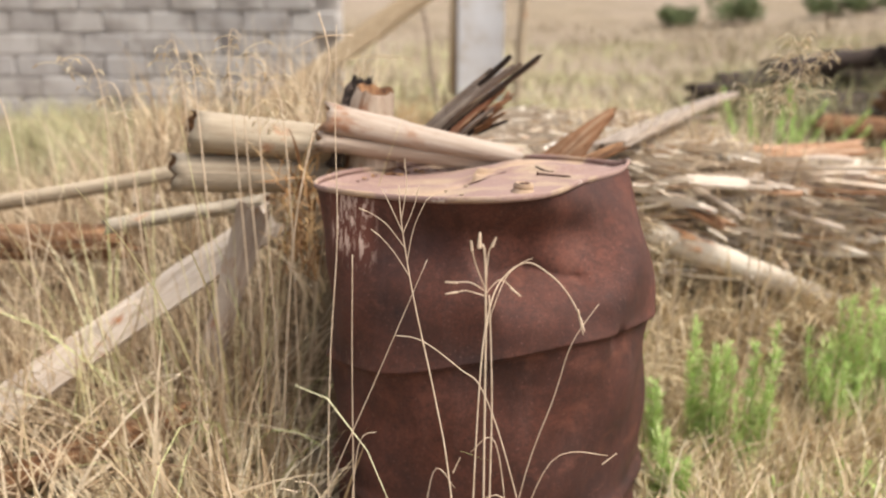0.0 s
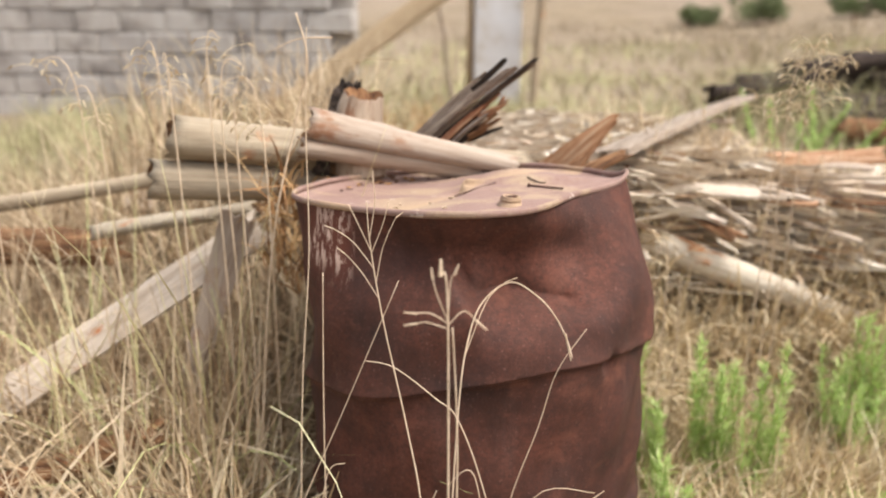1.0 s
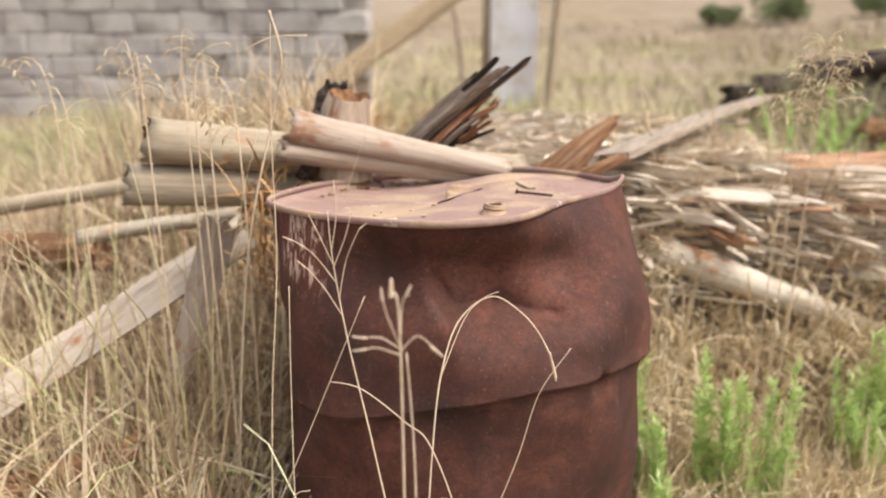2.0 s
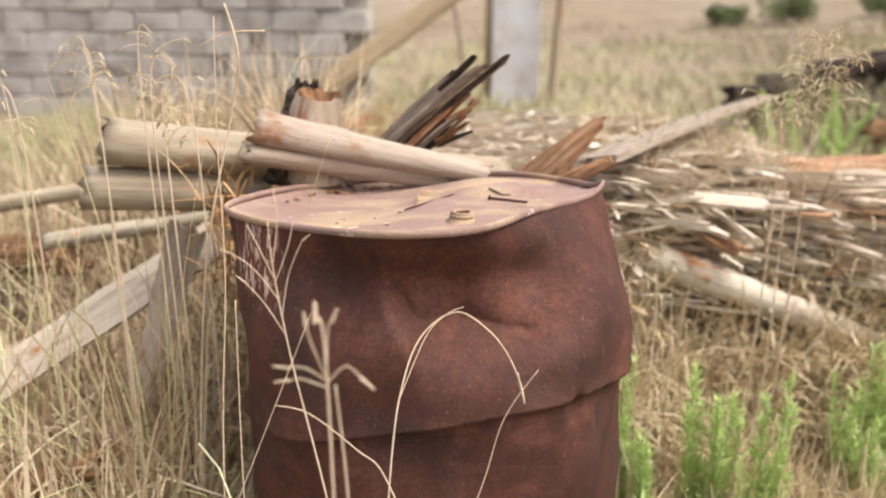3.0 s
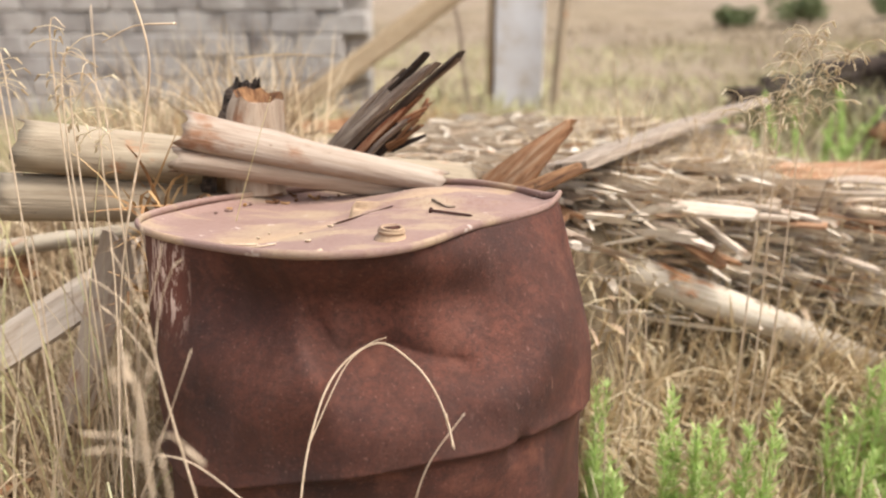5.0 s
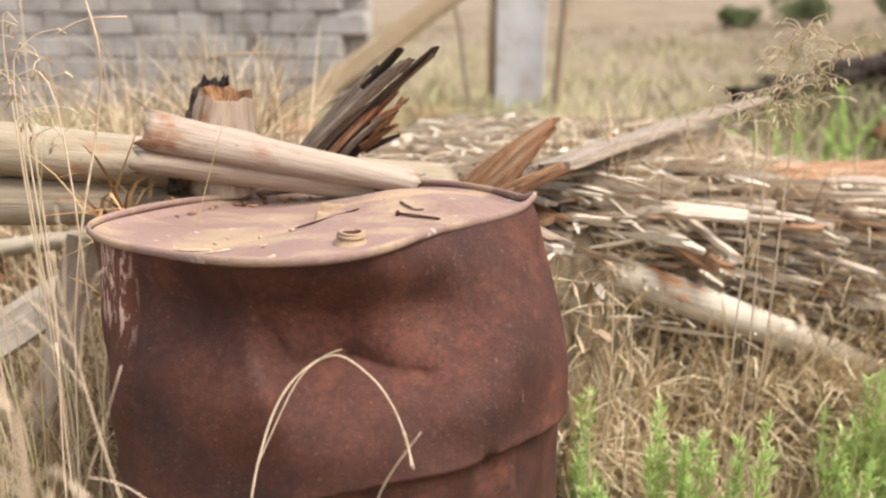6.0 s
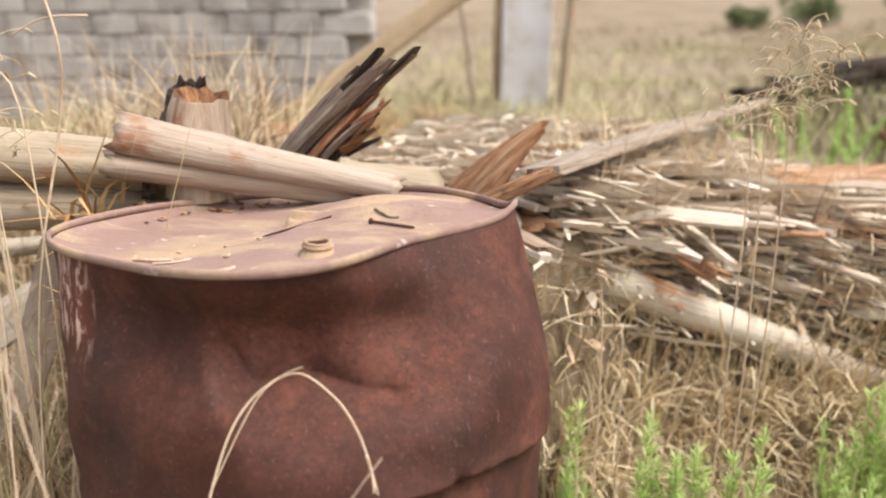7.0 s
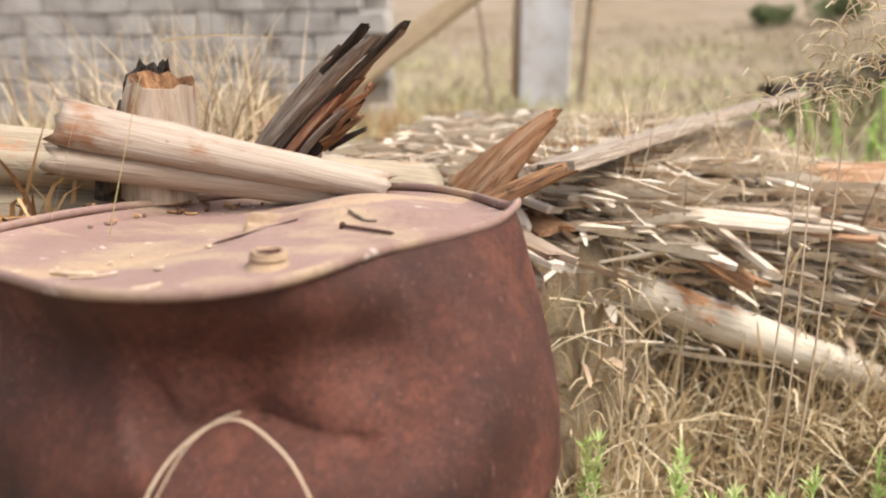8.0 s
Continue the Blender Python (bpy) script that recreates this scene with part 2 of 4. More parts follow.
# ---- builders ----
def linked(name, data, material, parent=None, label=""):
    ob = new(name, data)
    if material is not None and not data.materials:
        data.materials.append(material)
    ob.parent = parent
    return tagged(ob, label)


def part(name, bm, material, parent=None, label="", smooth=True):
    me = bpy.data.meshes.new(name)
    bm.to_mesh(me)
    bm.free()
    for p in me.polygons:
        p.use_smooth = smooth
    return linked(name, me, material, parent, label)


def raw(name, verts, faces, material, parent=None, smooth=False):
    me = bpy.data.meshes.new(name)
    me.from_pydata(np.asarray(verts).tolist(), [], np.asarray(faces).tolist() if isinstance(faces, np.ndarray) else faces)
    if smooth:
        me.polygons.foreach_set("use_smooth", [True] * len(me.polygons))
    me.update()
    return linked(name, me, material, parent)


def along(p0, p1, roll=0.0):
    """A pose with its origin at p0 and its x axis towards p1."""
    p0, p1 = Vector(p0), Vector(p1)
    q = (p1 - p0).to_track_quat("X", "Z")
    return Matrix.Translation(p0) @ q.to_matrix().to_4x4() @ Matrix.Rotation(radians(roll), 4, "X")


def ease(a, b, v):
    t = np.clip((np.asarray(v, float) - a) / (b - a), 0, 1)
    return t * t * (3 - 2 * t)


def waves(x, y):
    return (np.sin(x * 1.7 + 0.6) * np.cos(y * 1.3 + 1.1) + 0.6 * np.sin(x * 3.9 + y * 2.7) + 0.4 * np.cos(x * 7.1 - y * 6.3)) / 2


def height(x, y):
    """The lie of the land: flat by the drum, a debris mound behind it, a low bank, and a hillside far off."""
    x, y = np.asarray(x, float), np.asarray(y, float)
    far = np.hypot(x, np.maximum(y, 0.0))
    z = 0.03 * np.clip(far - 1, 0, 19) + 0.13 * np.clip(far - 18, 0, 2000) * (y > 0)
    z = np.where(far > 160, 0.57 + 0.13 * 142 + 0.02 * (far - 160), z) * ease(-1, 3, y)
    side = ease(0.3, 0.65, x)
    left = ease(-0.35, -0.7, x)
    start = 0.27 + 0.25 * side + 0.06 * left
    stop = 0.5 + 0.5 * side + 0.6 * left
    rise = np.clip((y - start) / (stop - start), 0, 1)
    rise = rise * rise * (3 - 2 * rise)
    mound = (0.74 - 0.22 * ease(0.45, 1.5, x)) * rise * (1 - ease(1.9, 3.4, y)) * ease(-2.2, -0.9, x) * (1 - ease(1.6, 3.2, x))
    bank = 0.5 * ease(3.6, 4.6, y) * (1 - ease(5.2, 6.6, y)) * ease(1.2, 2.0, x) * (1 - ease(5, 7, x))
    return z + mound + bank + 0.015 * waves(x, y) * ease(-1, 2, y)


def log_mesh(length, r0, r1, seed, half=False, knots=2, ragged=0.25, bend=0.02, hollow=0.0):
    """A barkless log along x: uneven section, ragged end, shallow splits."""
    rnd = random.Random(seed)
    bm = bmesh.new()
    n, m = 22, 20
    rings = []
    ph = [rnd.uniform(0, 6.28) for _ in range(6)]
    kn = [(rnd.uniform(0.15, 0.85) * length, rnd.uniform(0, 6.28)) for _ in range(knots)]
    rag = [rnd.uniform(-1, 1) for _ in range(m)]
    for i in range(n + 1):
        s = i / n
        ring = []
        for j in range(m):
            a = j / m * 2 * math.pi
            r = (r0 + (r1 - r0) * s) * (1 + 0.08 * math.sin(2 * a + ph[0] + s * 1.3) + 0.05 * math.sin(3 * a + ph[1] + 2 * s) + 0.012 * math.sin(9 * a + ph[2] + 3 * s))
            for kx, ka in kn:
                d = ((s * length - kx) / 0.03) ** 2 + ((math.atan2(math.sin(a - ka), math.cos(a - ka))) / 0.35) ** 2
                r *= 1 + 0.18 * math.exp(-d)
            y, z = r * math.cos(a), r * math.sin(a)
            if half and z < 0:
                z *= 0.25
            x = s * length
            if i in (0, n):
                x += rag[j] * ragged * r0 * (1 if i == 0 else -1)
            y += bend * math.sin(s * 3.1 + ph[3])
            z += bend * 0.6 * math.sin(s * 2.6 + ph[4])
            ring.append(bm.verts.new((x, y, z)))
        rings.append(ring)
    for a, b in zip(rings, rings[1:]):
        for j in range(m):
            bm.faces.new((a[j], a[(j + 1) % m], b[(j + 1) % m], b[j]))
    for ring, sign in ((rings[0], 1), (rings[-1], -1)):
        c = sum((v.co for v in ring), Vector()) / m
        inner = [bm.verts.new(c + (v.co - c) * 0.72 + Vector((sign * (0.01 + hollow), 0, 0))) for v in ring]
        mid = bm.verts.new(c + Vector((sign * (0.018 + hollow * 2), 0, 0)))
        for j in range(m):
            k = (j + 1) % m
            bm.faces.new((ring[j], inner[j], inner[k], ring[k])).material_index = 1
            bm.faces.new((inner[j], mid, inner[k])).material_index = 1
    bmesh.ops.recalc_face_normals(bm, faces=bm.faces)
    return bm


def log_thing(name, p0, p1, r0, r1, seed, material, label, ends=None, roll=0.0, **shape):
    length = (Vector(p1) - Vector(p0)).length
    ob = part(name, log_mesh(length, r0, r1, seed, **shape), material)
    ob.data.materials.append(ends or ROTTEN)
    ob.matrix_basis = along(p0, p1, roll)
    return tagged(ob, label, "log", "logs on the heap")


def board_bm(length, width, thick, seed, splinter=0.3, taper=1.0, bow=0.01, pieces=5):
    """A weathered board along x: waned edges, slight bow and twist, ends broken into splinters."""
    rnd = random.Random(seed)
    bm = bmesh.new()
    n = 8
    cols = pieces + 1
    cut0 = [rnd.uniform(0, splinter) * width for _ in range(cols)]
    cut1 = [rnd.uniform(0, splinter) * width for _ in range(cols)]
    twist = rnd.uniform(-0.12, 0.12)
    top, bot = [], []
    for i in range(n + 1):
        s = i / n
        w = width * (1 + (taper - 1) * s) * (1 + rnd.uniform(-0.05, 0.05))
        t_row, b_row = [], []
        for j in range(cols):
            v = j / pieces - 0.5
            x = s * length + (cut0[j] if i == 0 else -cut1[j] if i == n else 0)
            edge = 1 - 0.35 * abs(2 * v) ** 4
            z = bow * math.sin(math.pi * s) + twist * v * w * (s - 0.5) + rnd.uniform(-0.06, 0.06) * thick
            t_row.append(bm.verts.new((x, v * w, z + thick * 0.5 * edge)))
            b_row.append(bm.verts.new((x, v * w, z - thick * 0.5 * edge)))
        top.append(t_row)
        bot.append(b_row)
    for i in range(n):
        for j in range(pieces):
            bm.faces.new((top[i][j], top[i + 1][j], top[i + 1][j + 1], top[i][j + 1]))
            bm.faces.new((bot[i][j], bot[i][j + 1], bot[i + 1][j + 1], bot[i + 1][j]))
        bm.faces.new((top[i][0], bot[i][0], bot[i + 1][0], top[i + 1][0]))
        bm.faces.new((top[i][-1], top[i + 1][-1], bot[i + 1][-1], bot[i][-1]))
    for j in range(pieces):
        bm.faces.new((top[0][j], top[0][j + 1], bot[0][j + 1], bot[0][j]))
        bm.faces.new((top[-1][j], bot[-1][j], bot[-1][j + 1], top[-1][j + 1]))
    bmesh.ops.recalc_face_normals(bm, faces=bm.faces)
    return bm


def board_thing(name, p0, p1, width, thick, seed, material, label, roll=0.0, group="", **shape):
    length = (Vector(p1) - Vector(p0)).length
    ob = part(name, board_bm(length, width, thick, seed, **shape), material, smooth=False)
    ob.matrix_basis = along(p0, p1, roll)
    return tagged(ob, label, "board", group)


def blades(roots, tall, wide, lean, droop, seed, segs=4, heading=None):
    """Many thin blades at once: roots (n, 3); each bends over along its own heading."""
    rng = np.random.default_rng(seed)
    n = len(roots)
    az = rng.uniform(0, 2 * np.pi, n) if heading is None else heading + rng.normal(0, 0.5, n)
    tall = np.broadcast_to(tall, n) * rng.uniform(0.6, 1.15, n)
    ang0 = np.abs(rng.normal(0, 1, n)) * lean
    curl = np.abs(rng.normal(0, 1, n)) * droop
    wide = np.broadcast_to(wide, n) * rng.uniform(0.6, 1.4, n)
    face = az + np.pi / 2 + rng.normal(0, 0.7, n)
    side = np.stack([np.cos(face), np.sin(face), rng.normal(0, 0.25, n)], 1)
    out = np.stack([np.cos(az), np.sin(az), np.zeros(n)], 1)
    p = np.array(roots, float)
    rows = []
    for k in range(segs + 1):
        s = k / segs
        w = wide * (1 - 0.85 * s ** 1.6) * 0.5
        rows.append(np.stack([p - side * w[:, None], p + side * w[:, None]], 1))
        ang = np.minimum(ang0 + curl * (s + 0.5 / segs) ** 1.5, 2.6)
        step = tall / segs
        p = p + out * (np.sin(ang) * step)[:, None]
        p[:, 2] += np.cos(ang) * step
        p[:, 2] = np.maximum(p[:, 2], np.asarray(roots)[:, 2] + 0.004)
    v = np.stack(rows, 1).reshape(-1, 3)
    base = np.arange(n)[:, None] * (segs + 1) * 2
    f = []
    for k in range(segs):
        a = base + 2 * k
        f.append(np.concatenate([a, a + 1, a + 3, a + 2], 1))
    return v, np.concatenate(f, 0)


def tube(points, r0, r1, sides=5, steps=6):
    """Verts and faces of a thin tapered stem through the points, smoothed."""
    pts = [Vector(p) for p in points]
    path = []
    for i in range(len(pts) - 1):
        a, b, c, d = pts[max(i - 1, 0)], pts[i], pts[i + 1], pts[min(i + 2, len(pts) - 1)]
        for k in range(steps):
            t = k / steps
            path.append(0.5 * ((2 * b) + (c - a) * t + (2 * a - 5 * b + 4 * c - d) * t * t + (3 * b - a - 3 * c + d) * t ** 3))
    path.append(pts[-1])
    v, f = [], []
    for i, p in enumerate(path):
        d = (path[min(i + 1, len(path) - 1)] - path[max(i - 1, 0)]).normalized()
        u = d.cross(Vector((0.3, 1, 0.2))).normalized()
        w = d.cross(u)
        r = r0 + (r1 - r0) * i / (len(path) - 1)
        for j in range(sides):
            a = 2 * math.pi * j / sides
            v.append(p + u * (r * math.cos(a)) + w * (r * math.sin(a)))
    for i in range(len(path) - 1):
        for j in range(sides):
            k = (j + 1) % sides
            f.append((i * sides + j, i * sides + k, (i + 1) * sides + k, (i + 1) * sides + j))
    f.append(tuple(range(sides))[::-1])
    f.append(tuple(range((len(path) - 1) * sides, len(path) * sides)))
    return v, f


def joined(pieces):
    v, f = [], []
    for pv, pf in pieces:
        o = len(v)
        v.extend(pv)
        f.extend([tuple(i + o for i in q) for q in pf])
    return v, f


def holder(name, at, label, category, group=""):
    ob = new(name)
    ob.location = at
    ob.empty_display_size = 0.05
    return tagged(ob, label, category, group)


# ---- ground ----
def graded(lo, hi, near, n):
    """Grid lines from lo to hi, close together round 0."""
    t = np.linspace(-1, 1, n)
    s = np.sinh(t * near) / np.sinh(near)
    return np.where(s < 0, -s * lo, s * hi)


gx, gy = graded(-400, 400, 7.5, 190), graded(-60, 700, 7.5, 220) + 0.6
GX, GY = np.meshgrid(gx, gy)
gv = np.stack([GX, GY, height(GX, GY)], 2).reshape(-1, 3)
cols = len(gx)
gi = (np.arange(len(gy) - 1)[:, None] * cols + np.arange(cols - 1)[None]).reshape(-1, 1)
ground = raw("ground", gv, np.concatenate([gi, gi + 1, gi + cols + 1, gi + cols], 1), GROUND, smooth=True)
tagged(ground, "dry straw-covered ground rising to a hillside", "ground", kind="structure")


# ---- the rusty drum ----
def gauss(v, c, s):
    return math.exp(-(((v - c) / s) ** 2))


def turn(a, c):
    return (a - c + 180) % 360 - 180


def drum_rim(a):
    """Plan radius and height of the top rim at the angle a in degrees."""
    r = 0.286 + 0.022 * gauss(turn(a, -170), 0, 15) - 0.043 * gauss(turn(a, -117), 0, 26) - 0.012 * gauss(turn(a, -78), 0, 25)
    r += 0.022 * gauss(turn(a, 9), 0, 11) - 0.052 * gauss(turn(a, -32), 0, 28)
    z = 0.88 + 0.013 * math.cos(radians(a)) - 0.012 * gauss(turn(a, 110), 0, 45)
    z += 0.012 * gauss(turn(a, 8), 0, 5)
    return r, z


def drum_wall(a, z):
    """Radius of the dented shell at the angle a and the height z, and the shift of its axis."""
    rr, rz = drum_rim(a)
    low = min(max((rz - z) / 0.24, 0), 1)
    low = low * (2 - low)
    full = 0.302 + 0.012 * math.cos(2 * radians(a)) + 0.012 * gauss(turn(a, -5), 0, 40)
    r = rr + (full - rr) * low
    ringz = 0.563 + 0.076 * math.cos(radians(a + 40)) + 0.004 * math.sin(radians(a * 4))
    d = z - ringz
    r += 0.0105 * (math.exp(-d / 0.03) if d > 0 else math.exp(d / 0.007)) - 0.002 * (d < 0)
    r += 0.011 * math.exp(-((z - 0.29) / 0.016) ** 2)
    # the large crushed hollow under the rim, its sharp folds, and the softer hollows beside it
    crease = max(-93, min(-86, -90 - 130 * (z - 0.765)))
    step = min(max(turn(a, crease) / (3 + 70 * abs(z - 0.76)) + 0.3, 0), 1)
    step = step * step * (3 - 2 * step)
    deep = z - (0.744 - 0.0003 * turn(a, -72) + 0.004 * math.sin(radians(a * 9)))
    fold = 0.5 * math.exp(-(deep / (0.085 if deep > 0 else 0.05)) ** 2) + 0.5 * math.exp(-abs(deep) / (0.06 if deep > 0 else 0.007))
    r -= 0.082 * gauss(turn(a, -70), 0, 20) * step * fold + 0.034 * gauss(turn(a, -42), 0, 15) * gauss(z, 0.79, 0.055)
    r -= 0.040 * gauss(turn(a, -108), 0, 20) * gauss(z, 0.795, 0.06)
    r -= 0.027 * gauss(turn(a, -72), 0, 42) * gauss(z, 0.812, 0.048)
    r += 0.010 * gauss(turn(a, -46), 0, 9) * gauss(z, 0.70, 0.03)
    side = turn(a, crease)
    r -= 0.024 * gauss(z, 0.77, 0.035) * math.exp(-abs(side) / (1.3 if side < 0 else 5.0))
    r -= 0.010 * gauss(turn(a, -49), 0, 3) * gauss(z, 0.727, 0.012)
    r -= 0.014 * gauss(turn(a, -40), 0, 2.2) * gauss(z, 0.625, 0.018)
    r += 0.004 * math.sin(radians(a * 5) + z * 21) * low + 0.003 * math.sin(radians(a * 11) - z * 33) * low
    return r, 0.028 * low


def drum_point(a, z):
    r, cx = drum_wall(a, z)
    return Vector((cx + r * math.cos(radians(a)), r * math.sin(radians(a)), z))


drum = holder("steel_drum", (0, 0, 0), "dented rusty brown steel drum standing in dry grass", "drum")
bm = bmesh.new()
NA, NZ = 400, 270
grid = []
for i in range(NZ + 1):
    row = []
    for j in range(NA):
        a = j * 360 / NA
        top = drum_rim(a)[1] - 0.004
        row.append(bm.verts.new(drum_point(a, -0.02 + (top + 0.02) * i / NZ)))
    grid.append(row)
for p, q in zip(grid, grid[1:]):
    for j in range(NA):
        k = (j + 1) % NA
        bm.faces.new((p[j], p[k], q[k], q[j]))
part("shell", bm, RUST, drum, "dented rusty shell with a rolled hoop")

# rolled rim: a small bead round the top, curled up at one side
bm = bmesh.new()
beads = []
for j in range(NA):
    a = j * 360 / NA
    r, z = drum_rim(a)
    curl = gauss(turn(a, 8), 0, 5)
    ring = []
    for k in range(10):
        t = 2 * math.pi * k / 10
        rr = r + 0.0036 * math.cos(t) + 0.002 + 0.004 * curl
        ring.append(bm.verts.new((rr * math.cos(radians(a)), rr * math.sin(radians(a)), z + 0.0055 * math.sin(t) + 0.0012 * math.sin(radians(a * 7)))))
    beads.append(ring)
for j in range(NA):
    p, q = beads[j], beads[(j + 1) % NA]
    for k in range(10):
        bm.faces.new((p[k], q[k], q[(k + 1) % 10], p[(k + 1) % 10]))
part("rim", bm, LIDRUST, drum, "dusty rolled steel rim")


def lid_height(x, y):
    a = math.degrees(math.atan2(y, x))
    rr, rz = drum_rim(a)
    s = min(math.hypot(x, y) / rr, 1)
    edge = 0.012 * min(1, max(0, (s - 0.93) / 0.07))
    dome = 0.022 * gauss(x, 0.1, 0.15) * gauss(y, 0.13, 0.12) - 0.008 * gauss(x, -0.15, 0.1)
    crease = -0.006 * math.exp(-abs(y - 0.02 - 0.3 * (x - 0.09)) / 0.012) * gauss(x, 0.03, 0.08)
    return rz - 0.012 + (dome + crease) * (1 - s ** 4) + edge * 0.6 - 0.002 * math.sin(23 * x + 9 * y) * (1 - s)


bm = bmesh.new()
rows = []
for i in range(1, 41):
    s = i / 40
    row = []
    for j in range(120):
        a = j * 3
        r = drum_rim(a)[0] * s * 0.995
        x, y = r * math.cos(radians(a)), r * math.sin(radians(a))
        row.append(bm.verts.new((x, y, lid_height(x, y))))
    rows.append(row)
mid = bm.verts.new((0, 0, lid_height(0.001, 0)))
for j in range(120):
    bm.faces.new((mid, rows[0][j], rows[0][(j + 1) % 120]))
for p, q in zip(rows, rows[1:]):
    for j in range(120):
        k = (j + 1) % 120
        bm.faces.new((p[j], q[j], q[k], p[k]))
bmesh.ops.recalc_face_normals(bm, faces=bm.faces)
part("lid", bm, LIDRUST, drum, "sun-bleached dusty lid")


def lathe(profile, segments=28):
    bm = bmesh.new()
    rings = [[bm.verts.new((r * math.cos(2 * math.pi * j / segments), r * math.sin(2 * math.pi * j / segments), z)) for j in range(segments)] for r, z in profile]
    for p, q in zip(rings, rings[1:]):
        for j in range(segments):
            k = (j + 1) % segments
            bm.faces.new((p[j], p[k], q[k], q[j]))
    if profile[-1][0] > 0:
        bm.faces.new(rings[-1])
    return bm


bung_at = (0.092, -0.142)
bung = part("bung", lathe(((0.031, -0.003), (0.030, 0.001), (0.026, 0.002), (0.0255, 0.005), (0.024, 0.0055), (0.0235, 0.009), (0.025, 0.0095), (0.025, 0.012), (0.0215, 0.0128), (0.0215, 0.0136),
                           (0.0225, 0.016), (0.0205, 0.017), (0.017, 0.0165), (0.0165, 0.012))), LIDRUST, drum, "threaded bung fitting")
bung.matrix_basis = pose(*bung_at, lid_height(*bung_at), 3, 2, 30) @ Matrix.Diagonal((0.72, 0.72, 0.9, 1))
# The shade inside the bung hole is coloured in with the darker rust.
part("bung_well", lathe(((0.0172, 0.0168), (0.016, 0.003), (0.001, 0.002))), RUST, bung, "rusty bung well, in darker rust for the shade of the hole")
bar = bmesh.new()
bmesh.ops.create_cube(bar, size=1, matrix=Matrix.Diagonal((0.033, 0.006, 0.005, 1)))
bmesh.ops.bevel(bar, geom=bar.edges, offset=0.0012, segments=2, affect="EDGES")
part("bung_bar", bar, RUST, bung).matrix_basis = pose(0, 0, 0.0145, 0, 0, 12)


def nail(p0, p1, r, label):
    d = (Vector(p1) - Vector(p0)).length
    bm = lathe(((0.0004, 0), (r, d * 0.06), (r, d - 0.003), (r * 2.4, d - 0.0025), (r * 2.4, d)), 10)
    ob = part("nail", bm, RUST)
    q = (Vector(p1) - Vector(p0)).to_track_quat("Z", "Y")
    ob.matrix_basis = Matrix.Translation(p0) @ q.to_matrix().to_4x4()
    return tagged(ob, label, "nail", "nails on the drum lid")


def on_lid(x, y, lift=0.003):
    return (x, y, lid_height(x, y) + lift)


# These nails also stand in for dark slits and a fold in the lid.
nail(on_lid(-0.01, -0.06), on_lid(0.094, 0.03, 0.004), 0.0014, "long rusty nail standing in for a nail and a dark fold in the drum lid")
nail(on_lid(0.185, -0.04), on_lid(0.122, -0.022, 0.003), 0.0018, "short rusty nail standing in for a dark slit in the drum lid")


def lid_straw(x0, y0, x1, y1, r, material, label):
    mid = ((x0 + x1) / 2 + 0.004, (y0 + y1) / 2 - 0.006)
    v, f = tube((on_lid(x0, y0, r), on_lid(*mid, r * 1.3), on_lid(x1, y1, r)), r, r * 0.7)
    return tagged(raw("straw_bit", v, f, material), label, "straw", "straw bits on the drum lid")


lid_straw(-0.14, -0.14, -0.085, -0.15, 0.0026, STALK, "broken pale straw lying on the drum lid")
lid_straw(-0.10, -0.165, -0.06, -0.15, 0.0016, STALK, "thin pale straw lying on the drum lid")
lid_straw(0.0, -0.215, 0.018, -0.2, 0.002, STALK, "short chip of straw near the drum rim")
lid_straw(0.12, 0.01, 0.155, 0.0, 0.0018, GREYWOOD, "dark twig lying on the drum lid")


crumb = random.Random(12)
for k in range(26):
    a = crumb.uniform(70, 172)
    r = drum_rim(a)[0] * crumb.uniform(0.86, 0.96)
    x, y, t = r * math.cos(radians(a)), r * math.sin(radians(a)), crumb.uniform(0, 3.1)
    d = crumb.uniform(0.006, 0.02)
    lid_straw(x, y, x + d * math.cos(t), y + d * math.sin(t) * 0.5, crumb.uniform(0.0015, 0.0035), crumb.choice((ROTTEN, FIBRE, LIDRUST)), "crumb of brown bark caught behind the lid rim")
for k in range(9):
    x, y, t, d = crumb.uniform(-0.18, 0.06), crumb.uniform(-0.2, -0.05), crumb.uniform(0, 3.1), crumb.uniform(0.004, 0.012)
    lid_straw(x, y, x + d * math.cos(t), y + d * math.sin(t), crumb.uniform(0.001, 0.002), STALK, "pale flake lying on the drum lid")


# ---- logs and boards of the heap ----
log_thing("log", (-0.33, 0.145, 0.978), (0.10, 0.262, 0.876), 0.035, 0.024, 3, LOGWOOD, "pale barkless split log lying behind the drum", roll=15, ragged=0.35, bend=0.004)
log_thing("log", (-0.345, 0.135, 0.926), (0.03, 0.255, 0.862), 0.024, 0.02, 8, LOGWOOD, "thin pale split log wedged below another log", ragged=0.5, bend=0.004)
log_thing("log", (-0.61, 0.10, 0.945), (0.12, 0.50, 0.84), 0.046, 0.042, 11, GREYLOG, "thick grey-yellow barkless log with a hollow brown end", hollow=0.03, ragged=0.22, bend=0.008)
log_thing("log", (-0.65, 0.08, 0.862), (-0.05, 0.40, 0.80), 0.040, 0.04, 15, GREYLOG, "short grey log with a dark rotten end", hollow=0.03, ragged=0.25, bend=0.006)
log_thing("pole", (-1.9, 0.55, 0.60), (-0.86, 0.62, 0.79), 0.022, 0.02, 19, GREYLOG, "slim bleached pole lying in tall dry grass", ragged=0.5)
log_thing("pole", (-1.0, 0.42, 0.64), (-0.55, 0.42, 0.745), 0.022, 0.02, 21, GREYLOG, "short pale pole lying under the logs", ragged=0.5)
